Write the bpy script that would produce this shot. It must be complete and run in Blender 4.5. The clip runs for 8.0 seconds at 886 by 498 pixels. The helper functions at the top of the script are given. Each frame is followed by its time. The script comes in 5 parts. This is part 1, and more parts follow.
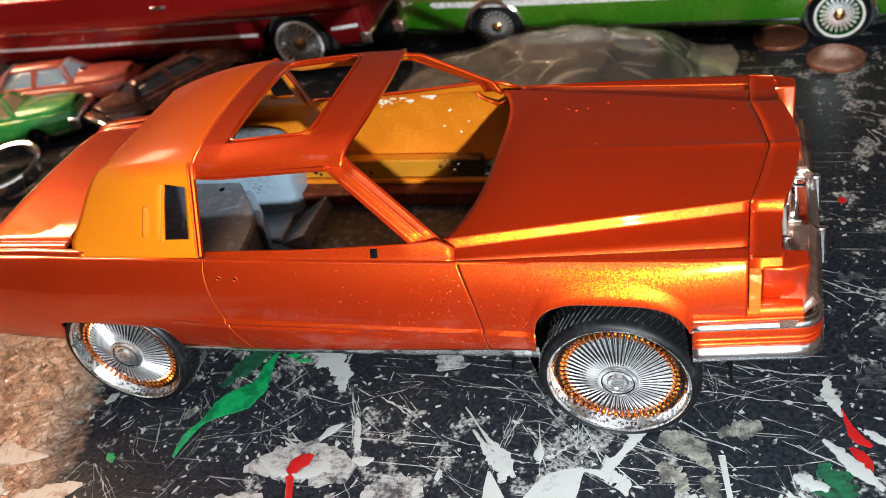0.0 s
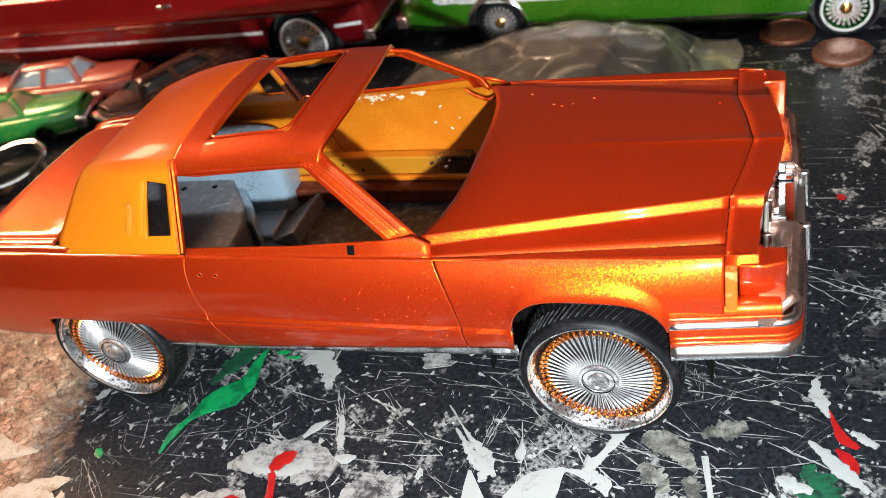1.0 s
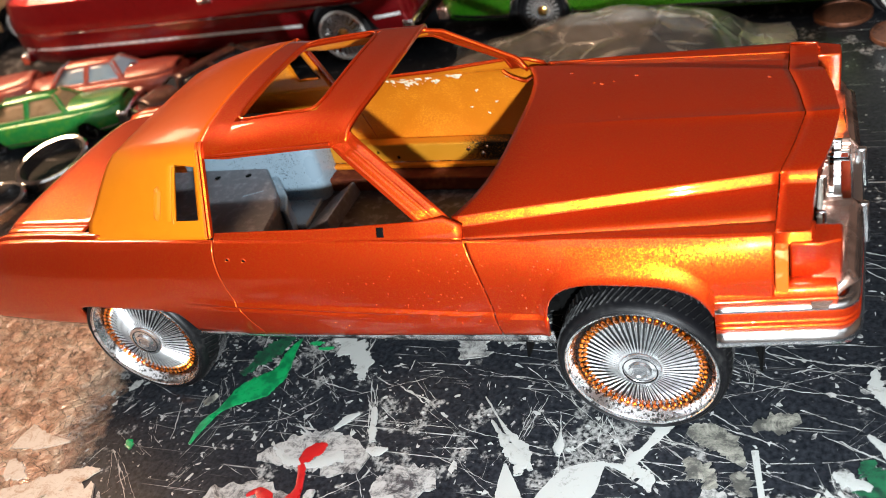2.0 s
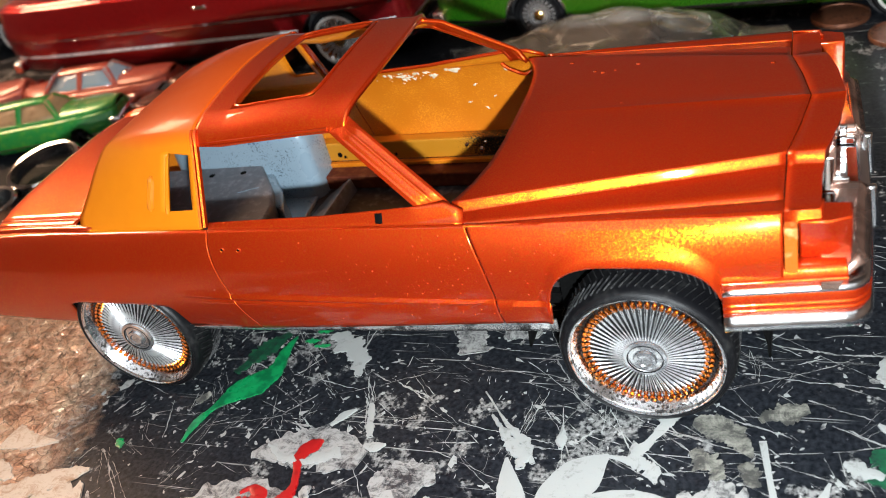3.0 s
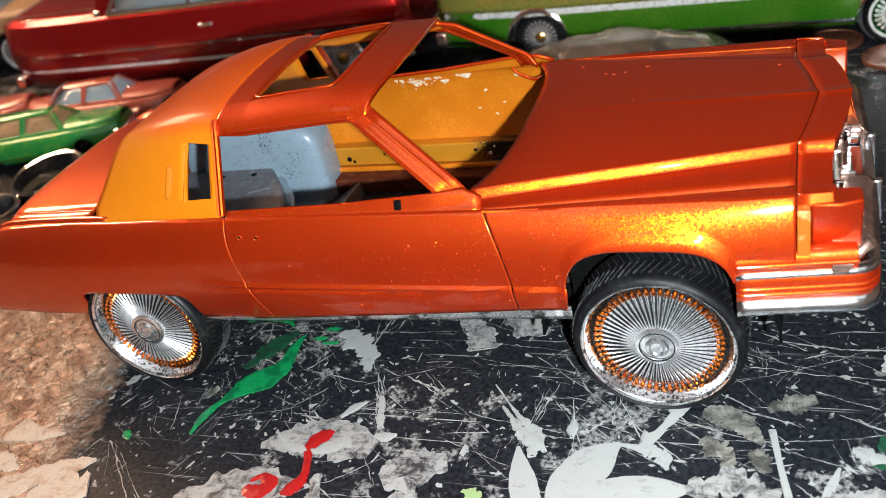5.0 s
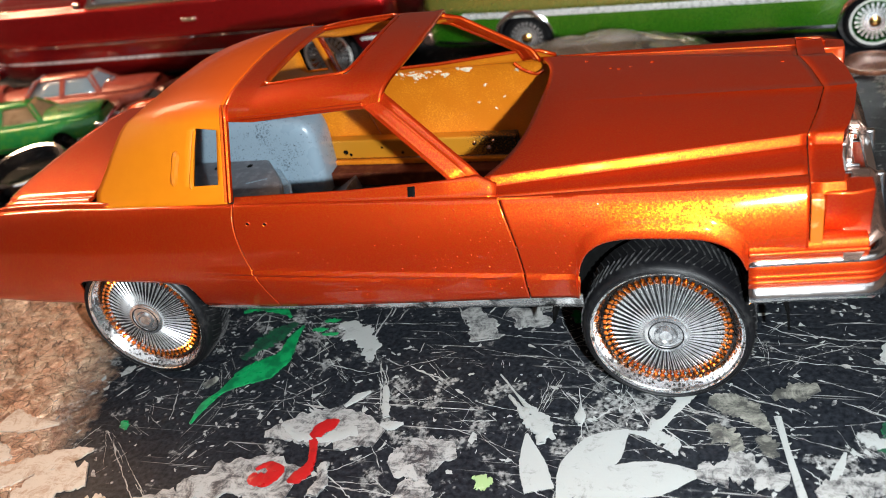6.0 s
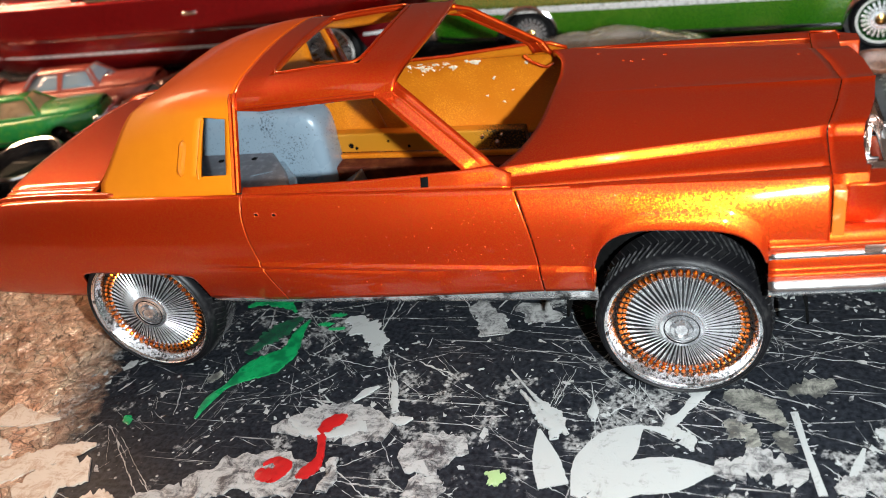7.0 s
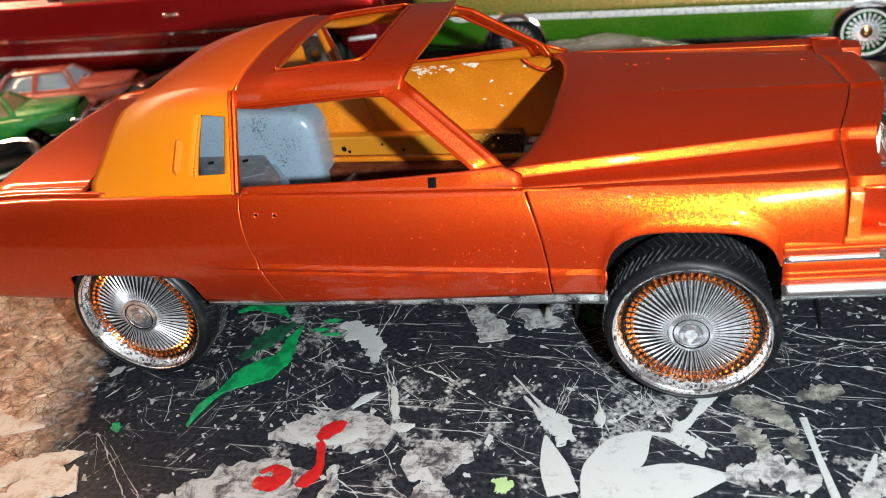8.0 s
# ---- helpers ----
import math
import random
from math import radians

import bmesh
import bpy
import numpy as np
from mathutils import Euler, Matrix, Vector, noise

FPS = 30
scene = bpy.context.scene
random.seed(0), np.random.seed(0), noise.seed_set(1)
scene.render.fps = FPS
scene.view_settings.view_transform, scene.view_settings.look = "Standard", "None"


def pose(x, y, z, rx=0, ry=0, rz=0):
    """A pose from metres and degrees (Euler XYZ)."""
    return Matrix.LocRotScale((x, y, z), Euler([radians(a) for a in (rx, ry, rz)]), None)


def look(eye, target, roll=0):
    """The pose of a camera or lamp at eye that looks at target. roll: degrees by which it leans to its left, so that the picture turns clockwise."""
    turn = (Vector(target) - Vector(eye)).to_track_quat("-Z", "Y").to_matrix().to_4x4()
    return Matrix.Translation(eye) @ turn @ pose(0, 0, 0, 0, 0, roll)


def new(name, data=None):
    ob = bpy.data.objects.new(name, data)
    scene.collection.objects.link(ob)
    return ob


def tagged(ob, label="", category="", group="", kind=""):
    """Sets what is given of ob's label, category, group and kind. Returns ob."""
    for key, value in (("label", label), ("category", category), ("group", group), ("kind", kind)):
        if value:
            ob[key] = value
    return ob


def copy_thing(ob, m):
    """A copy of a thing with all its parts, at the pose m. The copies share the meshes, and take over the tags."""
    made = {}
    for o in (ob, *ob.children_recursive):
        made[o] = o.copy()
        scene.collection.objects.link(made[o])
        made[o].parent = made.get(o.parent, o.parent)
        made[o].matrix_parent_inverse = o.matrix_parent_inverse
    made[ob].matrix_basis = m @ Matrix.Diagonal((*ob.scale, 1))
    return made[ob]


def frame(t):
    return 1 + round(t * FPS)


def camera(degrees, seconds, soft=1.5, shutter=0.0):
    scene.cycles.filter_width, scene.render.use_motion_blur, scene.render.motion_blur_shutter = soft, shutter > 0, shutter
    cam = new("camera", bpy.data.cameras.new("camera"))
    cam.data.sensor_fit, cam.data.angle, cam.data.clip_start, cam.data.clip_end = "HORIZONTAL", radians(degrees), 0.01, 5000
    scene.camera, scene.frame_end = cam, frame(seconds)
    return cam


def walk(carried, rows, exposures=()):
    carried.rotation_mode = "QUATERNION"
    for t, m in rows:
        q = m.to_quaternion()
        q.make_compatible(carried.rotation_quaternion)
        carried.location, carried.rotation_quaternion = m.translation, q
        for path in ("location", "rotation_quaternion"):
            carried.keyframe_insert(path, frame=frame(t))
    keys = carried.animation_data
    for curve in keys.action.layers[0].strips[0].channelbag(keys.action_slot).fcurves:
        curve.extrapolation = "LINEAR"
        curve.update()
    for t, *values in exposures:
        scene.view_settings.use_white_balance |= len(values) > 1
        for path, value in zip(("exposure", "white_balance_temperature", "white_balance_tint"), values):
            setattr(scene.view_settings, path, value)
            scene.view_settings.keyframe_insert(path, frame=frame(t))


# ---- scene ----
cam = camera(52.00, 8.0, soft=0.8)
cam.data.dof.use_dof = True
cam.data.dof.focus_distance = 0.2
cam.data.dof.aperture_fstop = 24.0
PATH = [
    (0, 0.08473, -0.13834, 0.16073, 52.675, 10.286, 14.635),
    (0.5, 0.08896, -0.13694, 0.15998, 52.780, 10.765, 15.434),
    (1, 0.09458, -0.13454, 0.15741, 52.887, 11.378, 16.228),
    (1.5, 0.09745, -0.13206, 0.15407, 53.247, 12.511, 17.457),
    (2, 0.09530, -0.13076, 0.14829, 53.825, 13.384, 18.757),
    (2.2, 0.09520, -0.13129, 0.14541, 54.072, 13.641, 19.080),
    (3.3, 0.09197, -0.13490, 0.13963, 56.198, 12.934, 18.242),
    (3.5, 0.09277, -0.13690, 0.13879, 56.854, 12.844, 18.482),
    (4, 0.09445, -0.14156, 0.13656, 57.262, 12.844, 18.672),
    (4.5, 0.09170, -0.14271, 0.13663, 57.553, 12.605, 18.724),
    (4.7, 0.09047, -0.14279, 0.13579, 57.804, 12.391, 18.581),
    (5.8, 0.07820, -0.15029, 0.13362, 58.115, 9.861, 15.970),
    (6, 0.07722, -0.15052, 0.13334, 58.211, 9.802, 15.902),
    (6.5, 0.07432, -0.15074, 0.13344, 58.255, 9.529, 15.899),
    (7, 0.07208, -0.15064, 0.13069, 58.345, 9.216, 15.560),
    (7.5, 0.06872, -0.15153, 0.13030, 58.683, 8.598, 14.645),
    (8, 0.06287, -0.15091, 0.12805, 58.940, 7.690, 13.792),
]

walk(cam, [(t, pose(x, y, z, rx, ry, rz)) for t, x, y, z, rx, ry, rz in PATH], [(0.0, 0.12), (1.0, 0.28), (2.2, 0.27), (3.5, 0.03), (6.0, 0.03), (8.0, 0.05)])

# ---- light ----
CM = 0.01
world = bpy.data.worlds.new("world")
scene.world = world
world.use_nodes = True
world.node_tree.nodes["Background"].inputs[0].default_value = (1.0, 0.93, 0.85, 1)
world.node_tree.nodes["Background"].inputs[1].default_value = 0.25


def area_lamp(name, eye, target, size, watts, colour, size_y=None):
    data = bpy.data.lights.new(name, "AREA")
    data.energy, data.color, data.size = watts, colour, size * CM
    data.shape = "DISK" if size_y is None else "RECTANGLE"
    if size_y:
        data.size_y = size_y * CM
    ob = new(name, data)
    ob.matrix_world = look([c * CM for c in eye], [c * CM for c in target])
    return ob


area_lamp("phone_lamp", (10.5, -15.5, 12.7), (3.0, 3, 2.5), 0.45, 1.2, (0.92, 1.0, 1.04))
area_lamp("warm_lamp", (-73, 27, 54), (-12, 4, 1), 40, 6.2, (1.0, 0.62, 0.38), 16)
# broad overhead fill with no known source, added for ambient light and chrome reflections
area_lamp("fill_lamp", (20, -60, 150), (5, 0, 0), 220, 7.0, (0.95, 0.97, 1.0), 140)

# ---- materials ----


def material(name, colour, rough=0.5, metal=0.0, coat=0.0, coat_rough=0.05, **extra):
    m = bpy.data.materials.new(name)
    m.use_nodes = True
    b = m.node_tree.nodes["Principled BSDF"]
    b.inputs["Base Color"].default_value = (*colour, 1)
    b.inputs["Roughness"].default_value = rough
    b.inputs["Metallic"].default_value = metal
    b.inputs["Coat Weight"].default_value = coat
    b.inputs["Coat Roughness"].default_value = coat_rough
    for key, value in extra.items():
        b.inputs[key.replace("_", " ")].default_value = value
    return m


class Graph:
    """Short hand for building node trees."""

    def __init__(self, m):
        self.t = m.node_tree
        self.b = self.t.nodes["Principled BSDF"]
        self.at = self.t.nodes.new("ShaderNodeTexCoord").outputs["Object"]

    def node(self, kind, links=(), **props):
        n = self.t.nodes.new(kind)
        for key, value in props.items():
            if key == "operation":
                n.operation = value
            elif key == "blend":
                n.data_type, n.blend_type = "RGBA", value
            elif key == "feature":
                n.feature = value
            elif key == "dimensions":
                n.voronoi_dimensions = value
            else:
                n.inputs[key].default_value = value
        for slot, source in links:
            self.t.links.new(source, n.inputs[slot])
        return n

    def noise(self, scale, detail=4.0, rough=0.55, at=None, distort=0.0):
        return self.node("ShaderNodeTexNoise", [("Vector", at or self.at)], Scale=scale, Detail=detail, Roughness=rough, Distortion=distort).outputs[0]

    def ramp(self, value, lo, hi, a=0.0, b=1.0):
        n = self.node("ShaderNodeMapRange", [(0, value)])
        for i, v in zip((1, 2, 3, 4), (lo, hi, a, b)):
            n.inputs[i].default_value = v
        return n.outputs[0]

    def math(self, op, a, b=0.5):
        n = self.t.nodes.new("ShaderNodeMath")
        n.operation = op
        for i, v in enumerate((a, b)):
            if isinstance(v, (int, float)):
                n.inputs[i].default_value = v
            else:
                self.t.links.new(v, n.inputs[i])
        return n.outputs[0]

    def mix(self, f, a, b):
        n = self.t.nodes.new("ShaderNodeMix")
        n.data_type = "RGBA"
        for i, v in ((0, f), (6, a), (7, b)):
            if isinstance(v, (int, float)):
                n.inputs[i].default_value = v
            elif isinstance(v, tuple):
                n.inputs[i].default_value = (*v, 1)
            else:
                self.t.links.new(v, n.inputs[i])
        return n.outputs[2]

    def mapped(self, scale=(1, 1, 1), turn=0.0, tilt=0.0):
        n = self.node("ShaderNodeMapping", [("Vector", self.at)])
        n.inputs["Scale"].default_value = scale
        n.inputs["Rotation"].default_value = (0, tilt, turn)
        return n.outputs[0]

    def put(self, name, value):
        self.t.links.new(value, self.b.inputs[name])

    def bump(self, height, strength=0.3, distance=0.0002, slot="Normal"):
        n = self.node("ShaderNodeBump", [("Height", height)], Strength=strength, Distance=distance)
        self.put(slot, n.outputs[0])
        return n.outputs[0]


def candy_paint(name, pigment, flake_colour, share=0.4, flake=15000.0, rough=0.33, gloss=1.0):
    """Tinted pigment with metal flake in it, both under a clear coat with dust nibs."""
    m = material(name, pigment, 0.5, 0.0, gloss, 0.03, Specular_IOR_Level=0.12)
    g = Graph(m)
    v = g.node("ShaderNodeTexVoronoi", [("Vector", g.at)], Scale=flake)
    sparkle = g.node("ShaderNodeSeparateColor", [(0, v.outputs["Color"])])
    wide = g.noise(45.0, 3)
    g.put("Base Color", g.mix(g.ramp(wide, 0.3, 0.7, 0.0, 0.5), pigment, tuple(c * 0.8 for c in pigment)))
    metal = g.t.nodes.new("ShaderNodeBsdfPrincipled")
    metal.inputs["Metallic"].default_value, metal.inputs["Roughness"].default_value = 1.0, rough
    metal.inputs["Coat Weight"].default_value, metal.inputs["Coat Roughness"].default_value = gloss, 0.03
    deep = (flake_colour[0] * 0.95, flake_colour[1] * 0.34, flake_colour[2] * 0.4)
    tone = g.mix(g.ramp(sparkle.outputs[0], 0.45, 0.9), deep, flake_colour)
    g.t.links.new(tone, metal.inputs["Base Color"])
    g.t.links.new(g.ramp(sparkle.outputs[0], 0.45, 0.9, rough, rough * 0.55), metal.inputs["Roughness"])
    off = g.node("ShaderNodeVectorMath", [(0, v.outputs["Color"])], operation="SUBTRACT")
    off.inputs[1].default_value = (0.5, 0.5, 0.5)
    small = g.node("ShaderNodeVectorMath", [(0, off.outputs[0])], operation="SCALE")
    small.inputs[3].default_value = 0.19
    geo = g.t.nodes.new("ShaderNodeNewGeometry")
    tilted = g.node("ShaderNodeVectorMath", [(0, geo.outputs["Normal"]), (1, small.outputs[0])], operation="ADD")
    unit = g.node("ShaderNodeVectorMath", [(0, tilted.outputs[0])], operation="NORMALIZE")
    g.t.links.new(unit.outputs[0], metal.inputs["Normal"])
    nib = g.node("ShaderNodeTexVoronoi", [("Vector", g.at)], Scale=330.0)
    dots = g.ramp(nib.outputs["Distance"], 0.0, 0.12, 1.0, 0.0)
    peel = g.math("ADD", dots, g.math("MULTIPLY", g.noise(120.0, 2), 0.3))
    coat = g.bump(peel, 0.8, 0.0001, "Coat Normal")
    g.t.links.new(coat, metal.inputs["Coat Normal"])
    smear = g.ramp(g.noise(38.0, 4, 0.6, None, 0.8), 0.46, 0.68, 0.03, 0.22)
    g.put("Coat Roughness", smear)
    g.t.links.new(smear, metal.inputs["Coat Roughness"])
    blend = g.t.nodes.new("ShaderNodeMixShader")
    blend.inputs[0].default_value = share
    g.t.links.new(g.b.outputs[0], blend.inputs[1])
    g.t.links.new(metal.outputs[0], blend.inputs[2])
    g.t.links.new(blend.outputs[0], g.t.nodes["Material Output"].inputs[0])
    return m


def speckled(name, base, speck, rough=0.5, scale=900.0, lo=0.55, hi=0.75, metal=0.0, big=120.0, coat=0.0, bump=0.25):
    """Two scales of blotches and specks, with fine relief."""
    m = material(name, base, rough, metal, coat)
    g = Graph(m)
    fine, wide = g.noise(scale, 4), g.noise(big, 3)
    g.put("Base Color", g.mix(g.ramp(g.math("MULTIPLY", fine, g.math("ADD", wide, 0.5)), lo, hi), base, speck))
    g.put("Roughness", g.ramp(wide, 0.3, 0.7, rough * 0.8, min(1.0, rough * 1.25)))
    g.bump(fine, bump, 0.0002)
    return m


ORANGE = candy_paint("candy_orange_paint", (0.24, 0.0085, 0.001), (1.0, 0.28, 0.003), 0.40, 6600.0, 0.53)
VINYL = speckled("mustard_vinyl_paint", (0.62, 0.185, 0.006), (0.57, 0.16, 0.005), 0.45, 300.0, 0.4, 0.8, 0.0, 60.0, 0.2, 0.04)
BEAD = speckled("glossy_mustard_paint", (0.62, 0.17, 0.006), (0.55, 0.14, 0.005), 0.36, 300.0, 0.4, 0.8, 0.0, 60.0, 0.5, 0.04)
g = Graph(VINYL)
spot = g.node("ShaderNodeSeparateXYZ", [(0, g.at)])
# mustard gives way to a redder orange with height
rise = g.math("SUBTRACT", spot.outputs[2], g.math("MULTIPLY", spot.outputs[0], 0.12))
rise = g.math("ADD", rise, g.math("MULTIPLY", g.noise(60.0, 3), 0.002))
redder_top = g.ramp(rise, 0.0685, 0.0715)
g.put("Base Color", g.mix(redder_top, g.mix(g.noise(300.0, 3), (0.62, 0.185, 0.006), (0.57, 0.16, 0.005)), (0.62, 0.088, 0.006)))
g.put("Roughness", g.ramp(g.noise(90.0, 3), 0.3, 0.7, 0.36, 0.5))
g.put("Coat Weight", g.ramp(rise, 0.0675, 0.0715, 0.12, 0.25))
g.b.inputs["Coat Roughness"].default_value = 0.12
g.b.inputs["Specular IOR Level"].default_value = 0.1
INNER = speckled("orange_inside_paint", (0.68, 0.19, 0.008), (0.95, 0.36, 0.02), 0.38, 3600.0, 0.5, 0.75, 0.3, 90.0, 0.3, 0.2)
CARPET = speckled("dark_red_brown_paint", (0.09, 0.02, 0.01), (0.16, 0.05, 0.02), 0.5, 500.0, 0.5, 0.8)
CARPET.node_tree.nodes["Principled BSDF"].inputs["Specular IOR Level"].default_value = 0.08
CHROME = speckled("chrome_plating", (0.88, 0.88, 0.88), (0.7, 0.7, 0.7), 0.1, 500.0, 0.55, 0.8, 1.0, 120.0, 0.0, 0.12)
RUBBER = speckled("black_rubber", (0.004, 0.004, 0.005), (0.016, 0.016, 0.016), 0.5, 900.0, 0.5, 0.75)
BLACK = speckled("black_plastic", (0.02, 0.02, 0.022), (0.08, 0.07, 0.06), 0.45, 700.0, 0.5, 0.8)
TUB = speckled("dark_grey_plastic", (0.105, 0.108, 0.122), (0.26, 0.26, 0.28), 0.45, 500.0, 0.5, 0.9)
FLOORPAN = speckled("scuffed_dark_floor", (0.026, 0.022, 0.023), (0.15, 0.14, 0.14), 0.45, 420.0, 0.5, 0.75, 0.0, 90.0)
PALE = speckled("pale_blue_grey_primer", (0.21, 0.285, 0.345), (0.04, 0.06, 0.08), 0.3, 1900.0, 0.60, 0.72, 0.0, 110.0, 0.5, 0.1)
GOLD = speckled("oversprayed_gold_paint", (0.55, 0.22, 0.014), (0.46, 0.17, 0.01), 0.4, 900.0, 0.5, 0.7, 0.3, 150.0)
g = Graph(GOLD)
spray = g.math("MULTIPLY", g.ramp(g.node("ShaderNodeSeparateXYZ", [(0, g.at)]).outputs[0], -0.006, 0.012), g.noise(2200.0, 3))
g.put("Base Color", g.mix(g.ramp(spray, 0.28, 0.45), (0.55, 0.22, 0.014), (0.02, 0.015, 0.01)))
# near-black that holds the shade of holes, wheel wells and the underside
VOID = speckled("deep_shade_black", (0.0015, 0.0015, 0.0015), (0.004, 0.004, 0.004), 0.8, 700.0, 0.5, 0.8)
VOID.node_tree.nodes["Principled BSDF"].inputs["Specular IOR Level"].default_value = 0.08
RUBBER.node_tree.nodes["Principled BSDF"].inputs["Specular IOR Level"].default_value = 0.2
# near-black: the shade in the gaps between spokes is put into this colour
DISH = speckled("dark_gap_plating", (0.06, 0.062, 0.065), (0.02, 0.02, 0.022), 0.4, 700.0, 0.5, 0.75, 0.9, 200.0, 0.0, 0.3)
# tread ribs are a little paler than the tyre
TREAD = speckled("pale_tread_rubber", (0.014, 0.014, 0.015), (0.06, 0.06, 0.06), 0.4, 900.0, 0.45, 0.7)
SATIN = speckled("satin_silver_plating", (0.82, 0.83, 0.84), (0.5, 0.5, 0.52), 0.28, 700.0, 0.5, 0.75, 0.85, 200.0, 0.0, 0.3)
# pink-brown base colour stands for the warm surroundings mirrored in the plating
FILLER = speckled("pink_reflection_plating", (0.78, 0.52, 0.42), (0.34, 0.2, 0.15), 0.25, 160.0, 0.45, 0.7, 0.95, 90.0, 0.0, 0.5)
SILL = speckled("crinkled_foil_trim", (0.75, 0.75, 0.75), (0.08, 0.08, 0.08), 0.22, 330.0, 0.52, 0.66, 0.9, 160.0, 0.0, 1.0)
RAIL = speckled("pale_worn_chrome", (0.92, 0.93, 0.94), (0.75, 0.77, 0.78), 0.19, 300.0, 0.5, 0.8, 1.0, 120.0, 0.2, 0.2)
# dark mottling puts the black scratched bench's reflection into the rim's colour
RIMCHROME = speckled("mirror_mottle_chrome", (0.86, 0.87, 0.88), (0.14, 0.14, 0.14), 0.2, 1300.0, 0.5, 0.62, 1.0, 330.0, 0.0, 0.5)
BRIGHT = speckled("bumper_chrome", (0.9, 0.9, 0.9), (0.75, 0.75, 0.75), 0.14, 500.0, 0.55, 0.8, 1.0, 120.0, 0.0, 0.2)
HUB = speckled("brushed_hub_plating", (0.82, 0.83, 0.85), (0.4, 0.4, 0.42), 0.15, 500.0, 0.5, 0.8, 0.92, 200.0, 0.0, 0.1)
LENSGLASS = speckled("clear_headlight_plastic", (0.75, 0.7, 0.62), (0.5, 0.45, 0.4), 0.12, 400.0, 0.5, 0.8, 0.4, 120.0, 0.8, 0.3)
NIPPLE = material("orange_anodised_metal", (0.8, 0.2, 0.012), 0.2, 1.0, 1.0)
LENS = speckled("amber_lens", (0.6, 0.13, 0.012), (0.85, 0.45, 0.16), 0.2, 420.0, 0.5, 0.7, 0.3, 200.0, 0.8, 0.5)
RED = candy_paint("candy_red_paint", (0.24, 0.003, 0.004), (0.8, 0.025, 0.02), 0.32, 6000.0)
# maroon band and the lower side's shade, both put into one dark red
MAROON = candy_paint("shaded_maroon_paint", (0.15, 0.003, 0.005), (0.65, 0.02, 0.03), 0.28, 6000.0)
GREEN = candy_paint("candy_green_paint", (0.025, 0.19, 0.006), (0.4, 0.7, 0.1), 0.33, 4500.0)
WHITE = speckled("white_plastic", (0.75, 0.74, 0.7), (0.5, 0.48, 0.44), 0.4, 300.0)
CHIP = speckled("bare_cream_plastic", (0.6, 0.5, 0.36), (0.5, 0.36, 0.2), 0.45, 700.0)
SALMON = speckled("faded_red_enamel", (0.5, 0.09, 0.05), (0.36, 0.05, 0.03), 0.35, 400.0, 0.5, 0.7, 0.1, 100.0, 0.5)
BROWN = speckled("brown_enamel", (0.09, 0.03, 0.02), (0.2, 0.09, 0.05), 0.35, 400.0, 0.5, 0.7, 0.3, 100.0, 0.5)
DIEGREEN = speckled("green_enamel", (0.02, 0.28, 0.05), (0.1, 0.35, 0.04), 0.3, 300.0, 0.5, 0.7, 0.2, 100.0, 0.6)
TAN = speckled("tan_plastic", (0.42, 0.25, 0.12), (0.3, 0.16, 0.07), 0.45, 400.0)
COPPER = speckled("worn_copper", (0.2, 0.075, 0.038), (0.08, 0.032, 0.02), 0.45, 900.0, 0.5, 0.7, 0.5)
PAINTGREEN = speckled("green_enamel_spill", (0.006, 0.25, 0.075), (0.003, 0.12, 0.04), 0.3, 420.0, 0.42, 0.62, 0.0, 140.0, 0.4)
PAINTLIME = speckled("lime_paint_fleck", (0.24, 0.34, 0.15), (0.42, 0.46, 0.34), 0.5, 500.0)
PAINTRED = speckled("red_enamel_spill", (0.33, 0.009, 0.01), (0.18, 0.004, 0.004), 0.3, 400.0, 0.55, 0.8, 0.0, 90.0, 0.4)


def scraped(name, pale, dark, lo, hi, turn):
    """Dry paint scraped thin along one direction, with the black showing through."""
    m = material(name, pale, 0.55)
    g = Graph(m)
    wide = g.noise(240.0, 9, 0.78, None, 0.8)
    streak = g.noise(1.0, 3, 0.6, g.mapped((90.0, 1100.0, 60.0), turn), 0.3)
    chip = g.node("ShaderNodeTexVoronoi", [("Vector", g.at)], Scale=1100.0, feature="DISTANCE_TO_EDGE").outputs["Distance"]
    wear = g.math("ADD", g.math("ADD", wide, g.math("MULTIPLY", streak, 0.22)), g.math("MULTIPLY", g.ramp(chip, 0.0, 0.12, 1.0, 0.0), 0.035))
    g.put("Base Color", g.mix(g.ramp(wear, lo, hi), pale, dark))
    g.put("Roughness", g.ramp(wear, lo, hi, 0.6, 0.4))
    g.bump(wear, 0.4, 0.0003)
    return m


PAINTWHITE = scraped("dry_white_paint", (0.31, 0.32, 0.31), (0.12, 0.12, 0.115), 0.68, 0.84, 0.5)
PAINTDARK = scraped("worn_charcoal_paint", (0.075, 0.078, 0.085), (0.01, 0.01, 0.012), 0.5, 0.66, 0.2)
PAINTCREAM = scraped("old_cream_paint", (0.5, 0.41, 0.33), (0.26, 0.15, 0.09), 0.6, 0.78, 0.4)
SMEARGREEN = scraped("thin_green_smear", (0.005, 0.085, 0.036), (0.008, 0.02, 0.016), 0.54, 0.7, 0.9)
PAINTOLIVE = scraped("olive_grey_paint", (0.25, 0.245, 0.21), (0.05, 0.05, 0.046), 0.5, 0.68, 0.3)
PAINTGREY = scraped("scuffed_grey_paint", (0.3, 0.3, 0.29), (0.03, 0.03, 0.034), 0.57, 0.72, 0.5)
SMOKE = material("smoked_window_plastic", (0.05, 0.06, 0.07), 0.08, 0.0, 0.5)
PALEGLASS = material("pale_blue_window_plastic", (0.35, 0.42, 0.46), 0.12, 0.0, 0.5)

